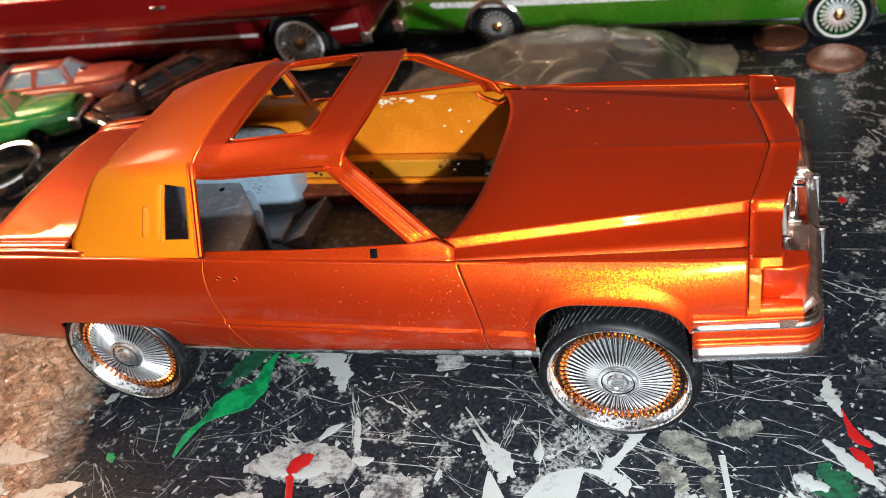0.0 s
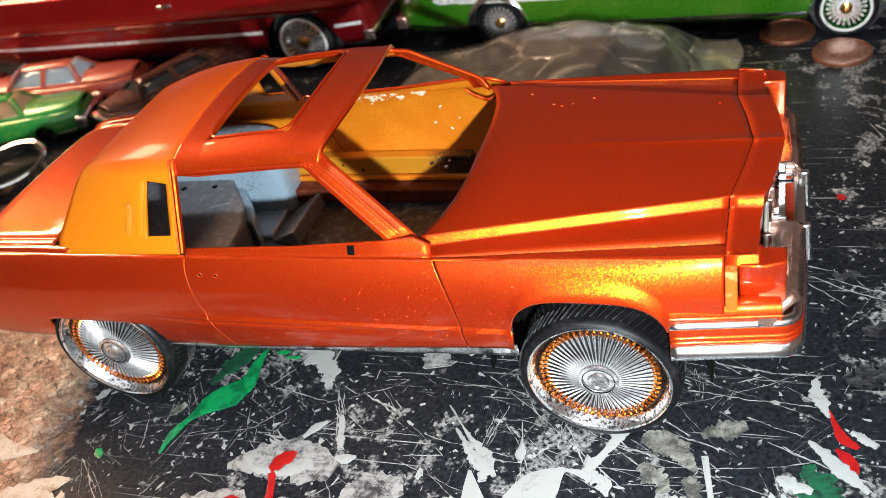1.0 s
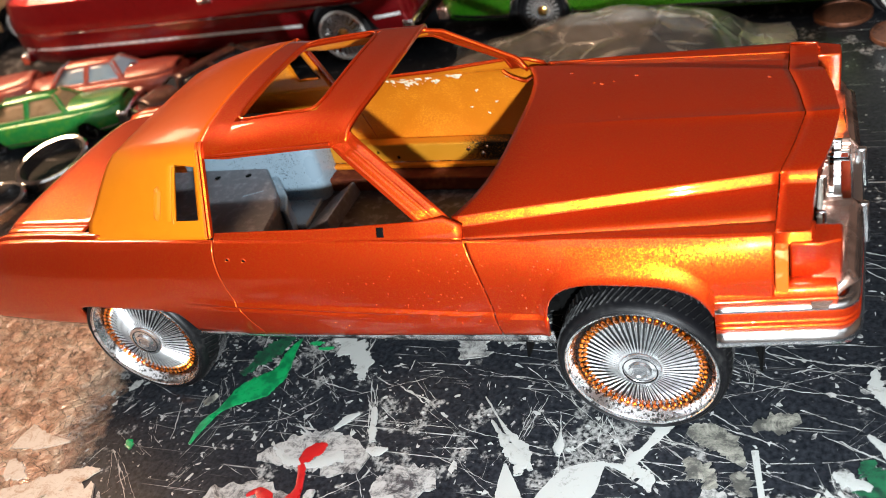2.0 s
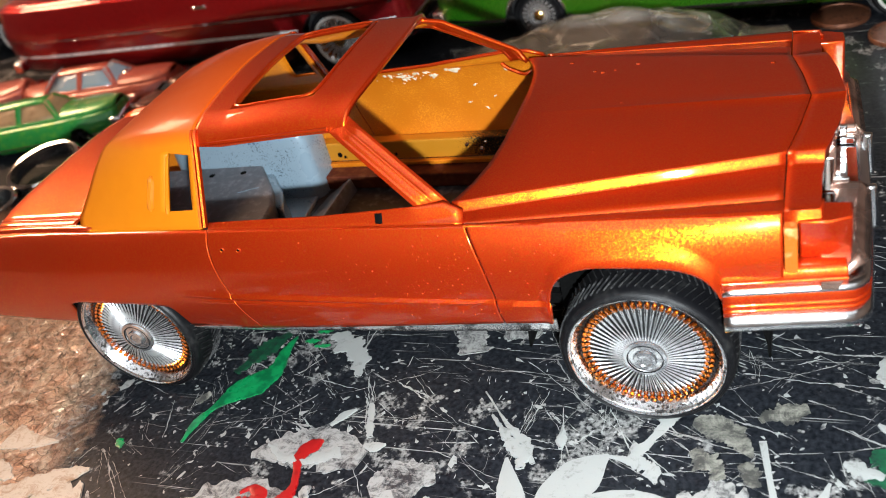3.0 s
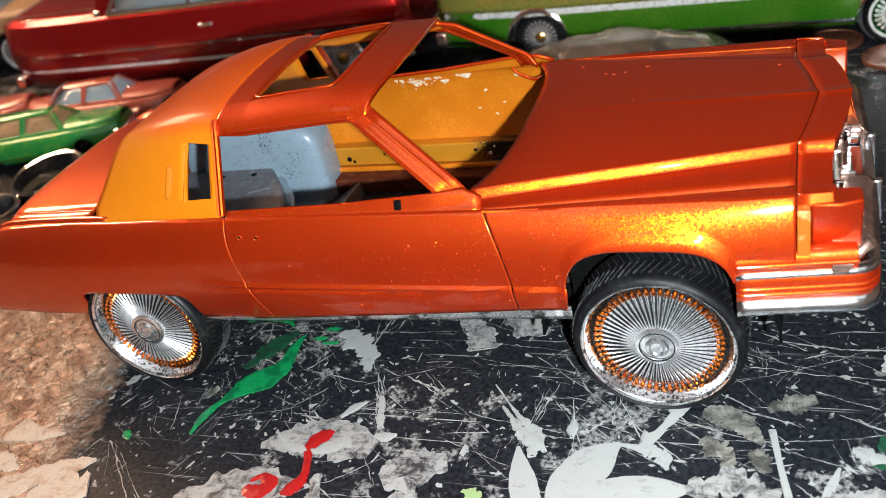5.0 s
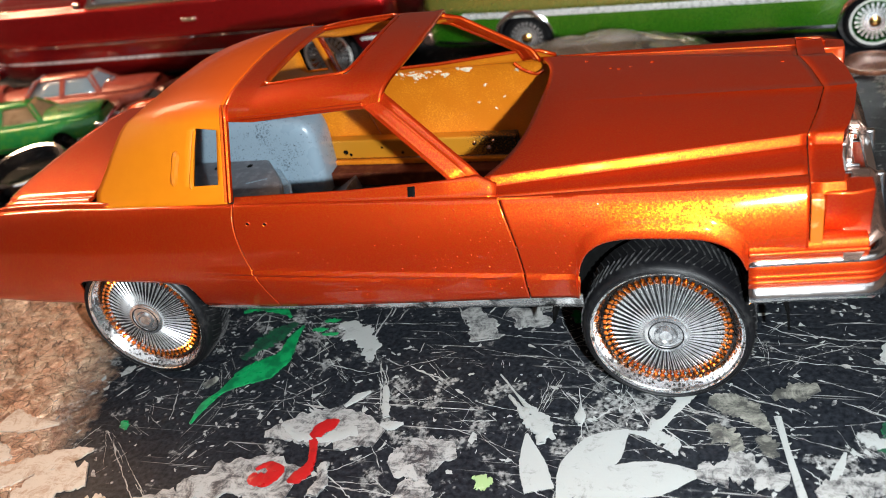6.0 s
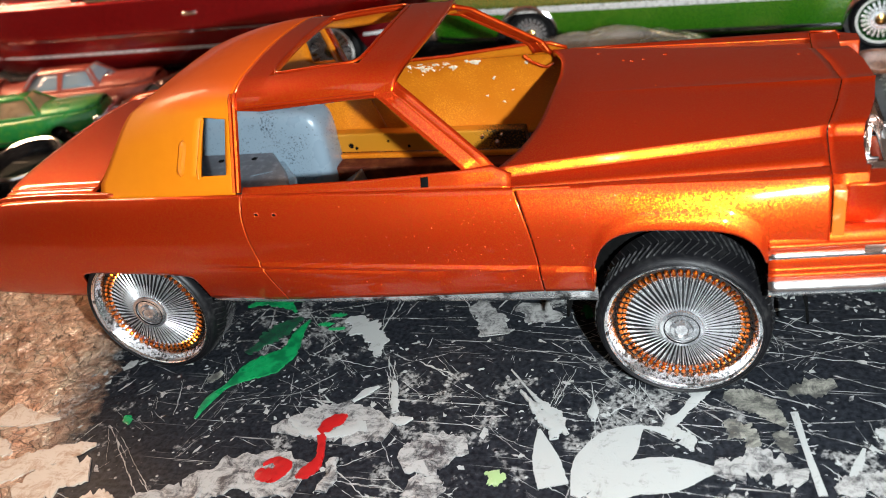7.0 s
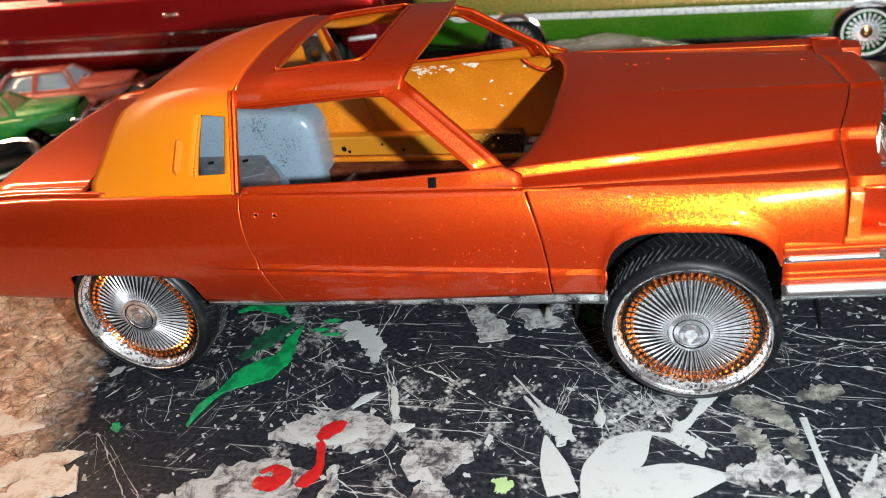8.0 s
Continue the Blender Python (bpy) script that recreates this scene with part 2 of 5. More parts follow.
BAG = material("clear_film", (0.62, 0.6, 0.55), 0.16, 0.0, 1.0, 0.08)
g = Graph(BAG)
cell = g.node("ShaderNodeTexVoronoi", [("Vector", g.mapped((45.0, 75.0, 40.0), 0.3))], Scale=1.0, feature="DISTANCE_TO_EDGE").outputs["Distance"]
crease = g.math("MULTIPLY", g.ramp(cell, 0.0, 0.07, 1.0, 0.0), g.ramp(g.noise(60.0, 3), 0.42, 0.6))
milky = g.ramp(g.noise(50.0, 4, 0.55, None, 0.6), 0.4, 0.68, 0.2, 0.42)
g.put("Alpha", g.math("ADD", milky, g.math("MULTIPLY", crease, 0.5)))
g.bump(g.math("ADD", g.noise(110.0, 4), crease), 0.5, 0.0012)


BAGEND = material("milky_film", (0.6, 0.58, 0.5), 0.2, 0.0, 1.0, 0.08)
g = Graph(BAGEND)
g.put("Alpha", g.ramp(g.noise(120.0, 4), 0.35, 0.65, 0.35, 0.65))


def bench_paint():
    """Black bench top: scuffed, scratched and blotched, with a crinkled copper-coloured end."""
    m = material("scratched_black_bench_paint", (0.012, 0.013, 0.016), 0.4)
    g = Graph(m)
    wide, mid, fine = g.noise(28.0, 4), g.noise(120.0, 6, 0.65), g.noise(900.0, 3)
    blotch = g.ramp(g.math("ADD", g.math("MULTIPLY", mid, 0.7), g.math("MULTIPLY", wide, 0.5)), 0.665, 0.70)
    scratches = None
    for turn, long in ((0.5, 14.0), (1.3, 10.0), (-0.6, 12.0), (2.3, 9.0), (0.05, 16.0)):
        s = g.noise(1.0, 2, 0.5, g.mapped((long, 900.0, 1.0), turn), 0.4)
        keep = g.ramp(g.noise(70.0, 2, 0.5, g.mapped((1, 1, 1), turn * 3)), 0.48, 0.6)
        line = g.math("MULTIPLY", g.ramp(s, 0.69, 0.73), keep)
        scratches = line if scratches is None else g.math("MAXIMUM", scratches, line)
    specks = g.node("ShaderNodeTexVoronoi", [("Vector", g.at)], Scale=420.0).outputs["Distance"]
    specks = g.math("MULTIPLY", g.ramp(specks, 0.1, 0.2, 1.0, 0.0), g.ramp(mid, 0.5, 0.6))
    colour = g.mix(g.ramp(fine, 0.35, 0.75), (0.0035, 0.0045, 0.0065), (0.024, 0.027, 0.033))
    colour = g.mix(g.math("MULTIPLY", blotch, g.ramp(fine, 0.38, 0.6)), colour, (0.24, 0.24, 0.235))
    marks = g.math("MAXIMUM", scratches, specks)
    colour = g.mix(g.math("MULTIPLY", marks, 0.8), colour, (0.42, 0.42, 0.41))
    # the crinkled end of the bench
    spot = g.node("ShaderNodeSeparateXYZ", [(0, g.at)])
    edge = g.math("ADD", g.math("ADD", spot.outputs[0], g.math("MULTIPLY", spot.outputs[1], 0.25)), g.math("MULTIPLY", mid, 0.03))
    crinkled = g.math("MULTIPLY", g.ramp(edge, -0.078, -0.062, 1.0, 0.0), g.ramp(g.math("ADD", spot.outputs[1], g.math("MULTIPLY", mid, 0.04)), 0.075, 0.10, 1.0, 0.0))
    warp = g.node("ShaderNodeTexNoise", [("Vector", g.at)], Scale=140.0, Detail=3.0)
    pull = g.node("ShaderNodeVectorMath", [(0, warp.outputs["Color"])], operation="SCALE")
    pull.inputs[3].default_value = 0.006
    bent = g.node("ShaderNodeVectorMath", [(0, g.at), (1, pull.outputs[0])], operation="ADD").outputs[0]
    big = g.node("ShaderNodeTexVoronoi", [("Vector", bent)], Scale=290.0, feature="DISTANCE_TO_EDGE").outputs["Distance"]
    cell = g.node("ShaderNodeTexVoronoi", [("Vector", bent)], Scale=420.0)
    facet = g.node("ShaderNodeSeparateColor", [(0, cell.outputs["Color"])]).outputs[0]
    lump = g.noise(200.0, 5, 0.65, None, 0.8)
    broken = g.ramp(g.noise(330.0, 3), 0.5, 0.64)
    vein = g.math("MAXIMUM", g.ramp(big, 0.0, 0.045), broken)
    # cracks, together with the shade of the hollows put into the colour
    crack_and_hollow = g.math("MULTIPLY", g.ramp(vein, 0.0, 0.8, 0.15, 1.0), g.ramp(lump, 0.3, 0.42, 0.4, 1.0))
    # pale lumps and uneven facets carry the crinkle's brightness in the colour
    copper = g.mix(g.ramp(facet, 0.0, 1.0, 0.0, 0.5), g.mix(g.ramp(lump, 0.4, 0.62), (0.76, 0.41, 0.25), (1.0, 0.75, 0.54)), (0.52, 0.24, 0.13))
    copper = g.mix(crack_and_hollow, (0.07, 0.03, 0.016), copper)
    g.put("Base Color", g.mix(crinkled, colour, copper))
    g.put("Roughness", g.math("SUBTRACT", g.ramp(g.math("MAXIMUM", marks, blotch), 0.0, 1.0, 0.42, 0.6), g.math("MULTIPLY", crinkled, 0.12)))
    g.put("Metallic", g.math("MULTIPLY", crinkled, 0.5))
    g.put("Specular IOR Level", g.math("ADD", g.math("MULTIPLY", crinkled, 0.5), 0.1))
    rise = g.math("ADD", g.math("MULTIPLY", crinkled, g.math("ADD", g.math("ADD", g.math("MULTIPLY", vein, 2.2), g.math("MULTIPLY", facet, 2.0)), g.math("MULTIPLY", lump, 13.0))), g.math("MULTIPLY", g.math("ADD", mid, g.math("MULTIPLY", marks, 0.5)), 0.5))
    g.bump(rise, 0.9, 0.0007)
    return m


BENCH = bench_paint()
# wall tone is set by what the plating and paint should mirror
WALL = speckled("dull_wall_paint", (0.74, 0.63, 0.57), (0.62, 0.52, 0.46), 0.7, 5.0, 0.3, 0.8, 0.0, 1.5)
CEIL = speckled("ceiling_paint", (0.4, 0.37, 0.35), (0.34, 0.31, 0.29), 0.8, 40.0, 0.5, 0.7, 0.0, 6.0)
FLOORING = speckled("brown_floor", (0.16, 0.1, 0.06), (0.1, 0.06, 0.04), 0.5, 60.0, 0.5, 0.7, 0.0, 8.0)

# ---- building helpers (lengths in centimetres) ----


def thing(name, at, label, category, group="", turn=0.0):
    ob = new(name)
    ob.empty_display_size = 0.01
    ob.matrix_world = pose(at[0] * CM, at[1] * CM, at[2] * CM, 0, 0, turn)
    return tagged(ob, label, category, group)


def part(name, bm, mat, parent=None, label="", smooth=True, thick=0.0, inside=None, bevel=0.0):
    """Links a bmesh, in centimetres, as one mesh object under a thing or part."""
    me = bpy.data.meshes.new(name)
    for v in bm.verts:
        v.co *= CM
    for f in bm.faces:
        f.smooth = smooth
    bm.to_mesh(me)
    bm.free()
    me.materials.append(mat)
    ob = new(name, me)
    ob.parent = parent
    if thick:
        s = ob.modifiers.new("thickness", "SOLIDIFY")
        s.thickness, s.offset = thick * CM, -1.0
        if inside:
            me.materials.append(inside)
            s.material_offset = 1
            s.material_offset_rim = 0
    if bevel:
        b = ob.modifiers.new("edges", "BEVEL")
        b.width, b.segments, b.limit_method, b.angle_limit = bevel * CM, 2, "ANGLE", radians(35)
    if smooth:
        me.set_sharp_from_angle(angle=radians(38))
    return tagged(ob, label)


def table(xs, ys):
    """A smooth curve through knots."""
    xs, ys = np.array(xs, float), np.array(ys, float)
    d = np.gradient(ys, xs)

    def f(x):
        x = float(np.clip(x, xs[0], xs[-1]))
        i = int(min(np.searchsorted(xs, x, side="right") - 1, len(xs) - 2))
        h = xs[i + 1] - xs[i]
        s = (x - xs[i]) / h
        return ((2 * s**3 - 3 * s**2 + 1) * ys[i] + (s**3 - 2 * s**2 + s) * h * d[i] + (3 * s**2 - 2 * s**3) * ys[i + 1] + (s**3 - s**2) * h * d[i + 1])

    return f


def line(xs, ys):
    return lambda x: float(np.interp(x, xs, ys))


def grid(fn, us, vs, flip=False, skip=None, bm=None):
    """A sheet of fn(u, v) over the knots us and vs; skip(u, v) leaves cells out."""
    bm = bm or bmesh.new()
    rows = [[bm.verts.new(fn(u, v)) for v in vs] for u in us]
    for i in range(len(us) - 1):
        for j in range(len(vs) - 1):
            if skip and skip((us[i] + us[i + 1]) / 2, (vs[j] + vs[j + 1]) / 2):
                continue
            quad = [rows[i][j], rows[i + 1][j], rows[i + 1][j + 1], rows[i][j + 1]]
            bm.faces.new(quad[::-1] if flip else quad)
    loose = [v for v in bm.verts if not v.link_faces]
    bmesh.ops.delete(bm, geom=loose, context="VERTS")
    return bm


def box(x0, x1, y0, y1, z0, z1, bm=None, taper=0.0):
    bm = bm or bmesh.new()
    c = [bm.verts.new((x + (taper * (0.5 if x == x0 else -0.5) if z == z1 else 0), y + (taper * (0.5 if y == y0 else -0.5) if z == z1 else 0), z)) for z in (z0, z1) for y in (y0, y1) for x in (x0, x1)]
    for q in ((0, 2, 3, 1), (4, 5, 7, 6), (0, 1, 5, 4), (2, 6, 7, 3), (0, 4, 6, 2), (1, 3, 7, 5)):
        bm.faces.new([c[i] for i in q])
    return bm


def soft_box(x0, x1, y0, y1, z0, z1, power=5.0, n=20):
    """A pillow-like block: a box with broad, even rounding."""
    def f(u, v):
        w = lambda c: math.copysign(abs(c) ** (2 / power), c)
        a, b = math.pi * (v - 0.5), 2 * math.pi * u
        p = (w(math.cos(a)) * w(math.cos(b)), w(math.cos(a)) * w(math.sin(b)), w(math.sin(a)))
        return ((x0 + x1) / 2 + (x1 - x0) / 2 * p[0], (y0 + y1) / 2 + (y1 - y0) / 2 * p[1], (z0 + z1) / 2 + (z1 - z0) / 2 * p[2])

    bm = grid(f, steps(0, 1, 2 * n), steps(0, 1, n))
    bmesh.ops.remove_doubles(bm, verts=bm.verts, dist=0.002)
    bmesh.ops.recalc_face_normals(bm, faces=bm.faces)
    return bm


def spun(profile, steps=48, axis="y", bm=None, close=False, caps=(0, -1)):
    """A turned shape: profile of (radius, offset along the axis)."""
    bm = bm or bmesh.new()
    rings = []
    for r, h in profile:
        ring = []
        for k in range(steps):
            a = 2 * math.pi * k / steps
            p = (r * math.cos(a), h, r * math.sin(a)) if axis == "y" else (r * math.cos(a), r * math.sin(a), h)
            ring.append(bm.verts.new(p))
        rings.append(ring)
    pairs = list(zip(rings, rings[1:])) + ([(rings[-1], rings[0])] if close else [])
    for a, b in pairs:
        for k in range(steps):
            n = (k + 1) % steps
            bm.faces.new((a[k], a[n], b[n], b[k]))
    for k in () if close else caps:
        bm.faces.new(rings[k])
    bmesh.ops.recalc_face_normals(bm, faces=bm.faces)
    return bm


def strip(points, across, thick, bm=None):
    """A bar swept along points; across(i) gives its half-width vector, thick its depth vector."""
    bm = bm or bmesh.new()
    rings = []
    for i, p in enumerate(points):
        p, w, d = Vector(p), Vector(across(i) if callable(across) else across), Vector(thick)
        rings.append([bm.verts.new(q) for q in (p - w, p + w * 0.0 + d * 0.35, p + w, p + w - d, p - w - d)])
    for a, b in zip(rings, rings[1:]):
        for k in range(5):
            n = (k + 1) % 5
            bm.faces.new((a[k], a[n], b[n], b[k]))
    bm.faces.new(rings[0])
    bm.faces.new(rings[-1])
    bmesh.ops.recalc_face_normals(bm, faces=bm.faces)
    return bm


def tube(points, r, sides=7, closed=False):
    """A round bead along points."""
    bm = bmesh.new()
    pts = [Vector(p) for p in points]
    rings, n = [], len(pts)
    for i, p in enumerate(pts):
        t = (pts[(i + 1) % n if closed else min(i + 1, n - 1)] - pts[i - 1 if closed or i else 0]).normalized()
        a = t.cross(Vector((0.1, 0.2, 1.0))).normalized()
        b = t.cross(a)
        rings.append([bm.verts.new(p + (a * math.cos(q) + b * math.sin(q)) * r) for q in [2 * math.pi * k / sides for k in range(sides)]])
    for u, v in list(zip(rings, rings[1:])) + ([(rings[-1], rings[0])] if closed else []):
        for k in range(sides):
            bm.faces.new((u[k], u[(k + 1) % sides], v[(k + 1) % sides], v[k]))
    bmesh.ops.recalc_face_normals(bm, faces=bm.faces)
    return bm


def plate(points, z0, z1):
    bm = bmesh.new()
    low, high = ([bm.verts.new((x, y, z)) for x, y in points] for z in (z0, z1))
    bm.faces.new(low[::-1])
    bm.faces.new(high)
    for k in range(len(points)):
        n = (k + 1) % len(points)
        bm.faces.new((low[k], low[n], high[n], high[k]))
    return bm


def rod(points, r):
    """A bead whose ends taper to rounded tips."""
    n = len(points) - 1
    bm = tube(points, r)
    bm.verts.ensure_lookup_table()
    for i in range(n + 1):
        f = min(1.0, math.sqrt(max(0.002, 1 - (abs(2 * i / n - 1)) ** 8)))
        for v in bm.verts[i * 7:i * 7 + 7]:
            v.co = Vector(points[i]).lerp(v.co, f)
    return bm


def steps(a, b, n, *more):
    """Even knots from a to b with some more added."""
    return sorted(set([round(a + (b - a) * i / n, 5) for i in range(n + 1)] + [round(v, 5) for v in more]))


# ---- room and bench ----
def slab(name, lo, hi, mat, kind="structure", label=""):
    ob = part(name, box(lo[0], hi[0], lo[1], hi[1], lo[2], hi[2]), mat, None, "", False)
    return tagged(ob, label, kind=kind)


slab("floor", (-180, -180, -80), (180, 180, -75), FLOORING, label="brown floor under the workbench")
# unseen ceiling and walls, added to close the room and feed the reflections
slab("ceiling", (-180, -180, 165), (180, 180, 170), CEIL, label="plain pale ceiling added out of view")
slab("wall_north", (-180, 175, -75), (180, 180, 165), WALL, label="plain beige wall added out of view")
slab("wall_south", (-180, -180, -75), (180, -175, 165), WALL, label="plain beige wall added out of view")
slab("wall_east", (175, -175, -75), (180, 175, 165), WALL, label="plain beige wall added out of view")
slab("wall_west", (-180, -175, -75), (-175, 175, 165), WALL, label="plain beige wall added out of view")

bench = thing("workbench", (0, 0, 0), "workbench with scratched black painted top and dried paint", "workbench")
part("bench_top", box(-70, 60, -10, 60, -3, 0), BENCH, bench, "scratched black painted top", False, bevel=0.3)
for bx in (-65, 55):
    for by in (-6, 55):
        part("leg", box(bx - 3, bx + 3, by - 3, by + 3, -75, -3), BLACK, bench, "", False, bevel=0.3)

# ---- the orange model car ----
YC = 3.26
car = thing("model_car", (0, YC, 0), "candy orange two-door model car, unglazed, on wire wheels", "model car")

CREST_Z = table([-11.2, -10.6, -10.0, -9.5, -9, -6, -2.8, 3.15, 8.7, 9.4], [3.3, 3.85, 4.28, 4.46, 4.52, 4.65, 4.78, 4.92, 5.03, 5.05])
CREST_Y = table([-12.3, -9, -6, -2.8, 3.15, 8.7, 9.4], [3.12, 3.30, 3.43, 3.53, 3.60, 3.51, 3.48])
WIDE_Y = table([-12.3, -9, -4, 3.5, 7.4, 8.7, 9.4], [3.5, 3.78, 3.91, 3.93, 3.94, 3.82, 3.78])
FOOT_Z = line([-12.4, -9, -7.8, -4.3, -2.5, 1.1, 3.5, 4.6, 7.0], [1.93, 2.0, 2.05, 2.18, 2.26, 2.5, 2.68, 2.74, 2.8])
BULGE = table([0.0, 0.13, 0.3, 0.5, 0.62, 0.75, 0.86, 0.94, 1.0], [0.5, 0.24, 0.05, 0.0, 0.04, 0.18, 0.41, 0.68, 1.0])


def arch(x, mid, half, top, foot, power=2.6):
    u = abs(x - mid) / half
    return foot + (top - foot) * (1 - u**power) ** (1 / power) if u < 1 else foot


def bottom(x):
    """The lower edge of the body side, with both wheel openings."""
    foot = FOOT_Z(x)
    z = max(foot, arch(x, 6.16, 1.57, 4.23, foot, 3.4), arch(x, -5.97, 1.62, 2.9, foot, 7.0))
    if x > 6.2:
        z = max(z, 3.5)
    return 3.66 if x > 7.72 else z


def side_y(x, z, plain=False):
    zb, zt = FOOT_Z(x), CREST_Z(x)
    v = (z - zb) / (zt - zb)
    y = WIDE_Y(x) - (WIDE_Y(x) - CREST_Y(x)) * BULGE(v)
    # pressed line above the sill, and the rolled lip round the front wheel
    if plain:
        return y
    if -4.4 < x < 6.0:
        y += max(0.0, min(1.0, (x + 4.2) / 1.6)) * (0.075 * max(0.0, min(1.0, (3.33 - z) / 0.05)) - 0.05 * math.exp(-(((z - 3.18) / 0.03) ** 2)))
    r = ((abs(x - 6.17) / 1.84) ** 3.2 + (max(0.0, z - 2.3) / 2.36) ** 3.2) ** (1 / 3.2)
    lip = max(0.0, min(1.0, (1.0 - r) / 0.13))
    y += 0.085 * lip * lip * (3 - 2 * lip) * max(0.0, min(1.0, (7.9 - x) / 0.3)) * max(0.0, min(1.0, (x - 4.3) / 0.5))
    return y


def side_panel(name, x0, x1, us, sgn, label="", reach=0.18):
    """A piece of the body side between two gap curves."""

    def fn(u, v):
        xm = (x0(0.5) * (1 - u) + x1(0.5) * u)
        zb, zt = bottom(xm), CREST_Z(xm)
        z = zb + (zt - zb) * v
        h = (z - 2.4) / 2.5
        x = xm + (x0(h) - x0(0.5)) * max(0.0, 1 - u / reach) + (x1(h) - x1(0.5)) * max(0.0, 1 - (1 - u) / reach)
        zb, zt = bottom(x), CREST_Z(x)
        z = zb + (zt - zb) * v
        return (x, -sgn * side_y(x, z, sgn < 0), z)

    vs = [0, 0.04, 0.1, 0.18, 0.24, 0.28, 0.30, 0.31, 0.32, 0.33, 0.34, 0.355, 0.37, 0.385, 0.4, 0.42, 0.45, 0.5, 0.56, 0.62, 0.68, 0.74, 0.8, 0.85, 0.9, 0.94, 0.97, 1.0]
    return part(name, grid(fn, us, vs, sgn < 0), ORANGE, car, label, thick=0.05, inside=INNER)


GAP_F = table([-0.1, 0.0, 0.4, 0.7, 0.9, 1.0, 1.1], [3.56, 3.56, 3.52, 3.40, 3.25, 3.15, 3.05])
GAP_R = table([-0.1, 0.0, 0.2, 0.4, 0.6, 0.85, 1.0], [-2.2, -2.25, -2.42, -2.60, -2.72, -2.80, -2.80])
SILL_Y = line([-2.8, 2.06, 2.7, 3.1], [3.40, 3.43, 3.30, 3.36])
SILL_Z = line([-2.8, 0, 2.06, 2.7, 3.1], [4.88, 5.02, 5.21, 5.25, 5.08])

for sgn in (1, -1):
    side_panel("quarter_panel", lambda h: -11.1, lambda h: GAP_R(h) - 0.012, steps(0, 1, 80, *[0.47 + 0.4 * k / 40 for k in range(41)], 0.998), sgn)
    side_panel("door_skin", lambda h: GAP_R(h) + 0.012, lambda h: GAP_F(h) - 0.016, steps(0, 1, 40, 0.005, 0.995), sgn, "", 1.0)
    side_panel("fender", lambda h: GAP_F(h) + 0.016, lambda h: 8.72, steps(0, 1, 90, 0.006, *[0.21 + 0.07 * (k / 50) for k in range(51)], *[0.75 + 0.06 * k / 30 for k in range(31)]), sgn)

    # shoulder between the crest and the window sill
    def shoulder(u, v):
        x = -2.78 + (3.08 + 2.78) * u
        e = v * v * (3 - 2 * v)
        y = CREST_Y(x) * (1 - v) + SILL_Y(x) * v
        z = CREST_Z(x) * (1 - e) + SILL_Z(x) * e
        return (x, -sgn * y, z)

    door = part("door_top", grid(shoulder, steps(0, 1, 30), steps(0, 1, 6), sgn < 0), ORANGE, car, thick=0.09, inside=INNER)
    # black patch laid on the shoulder for the dark inside the hole
    hole = grid(lambda u, v: tuple(Vector(shoulder(u, v)) + Vector((0, -sgn * 0.008, 0.008))), steps(0.69, 0.717, 4), steps(0.2, 0.72, 4), sgn < 0)
    part("mirror_hole", hole, VOID, car, "dark patch for a small square hole", thick=0.03)
    if sgn > 0:
        for k, hx in enumerate((-2.42, -2.0)):
            # black disc on the skin for the dark inside the drilled hole
            hole = spun([(0.008, -0.006), (0.045, -0.006), (0.045, 0.05), (0.008, 0.05)], 12)
            o = part("handle_hole", hole, VOID, car, "dark disc for a tiny drilled hole", True)
            part("hole_rim", spun([(0.04, -0.012), (0.05, -0.02), (0.062, 0.0), (0.05, 0.03)], 14, close=True), ORANGE, o, "raised paint rim", True)
            o.location = (hx * CM, -side_y(hx, 4.42) * CM, 4.42 * CM)

    # trunk side tops
    def deck_edge(u, v):
        x = -9.95 + (-6.2 + 9.95) * u
        y = CREST_Y(x) * (1 - v) + (CREST_Y(x) - 0.28) * v
        return (x, -sgn * y, CREST_Z(x) + 0.06 * math.sin(v * 2.4) - 0.05 * max(0.0, math.sin(9 * v)))

    part("deck_edge", grid(deck_edge, steps(0, 1, 20), steps(0, 1, 12), sgn < 0), ORANGE, car, thick=0.06, inside=INNER)

    # fender top strip between the crest and the hood gap
    HG = line([3.1, 8.72], [3.58, 3.10])

    def fender_top(u, v):
        x = 3.12 + (8.72 - 3.12) * u
        y = CREST_Y(x) * (1 - v) + (HG(x) + 0.02) * v
        return (x, -sgn * y, CREST_Z(x) - 0.02 * math.sin(math.pi * v) - 0.02 * v)

    part("fender_top", grid(fender_top, steps(0, 1, 30), steps(0, 1, 4), sgn < 0), ORANGE, car, thick=0.06, inside=INNER)

# hood
CREASE = line([2.6, 3.0, 8.73], [3.16, 3.12, 1.96])


def hood_z(x, y):
    y = abs(y)
    top = float(np.interp(x, [2.6, 3.4, 6, 8.73, 9.2], [5.22, 5.24, 5.26, 5.27, 5.28]))
    c, g = CREASE(x), HG(x) - 0.02
    crown = top - 0.09 * (y / 2.6) ** 2 + 0.035 * math.exp(-((y / 0.05) ** 2)) * float(np.interp(x, [3.5, 6, 8.7], [0, 0.5, 1]))
    low = CREST_Z(x) - 0.04
    if y <= c - 0.05:
        return crown
    s = min(1.0, (y - c + 0.05) / 0.15)
    s = s * s * (3 - 2 * s)
    return crown * (1 - s) + (low + 0.05 * max(0.0, (g - y) / max(0.3, g - c))) * s


def cowl_x(y):
    return float(np.interp(abs(y), [0, 1.0, 1.5, 2.0, 2.35, 2.6, 2.85, 3.1, 3.3, 3.6], [3.30, 3.29, 3.25, 3.18, 3.10, 3.01, 2.90, 2.77, 2.78, 3.08]))


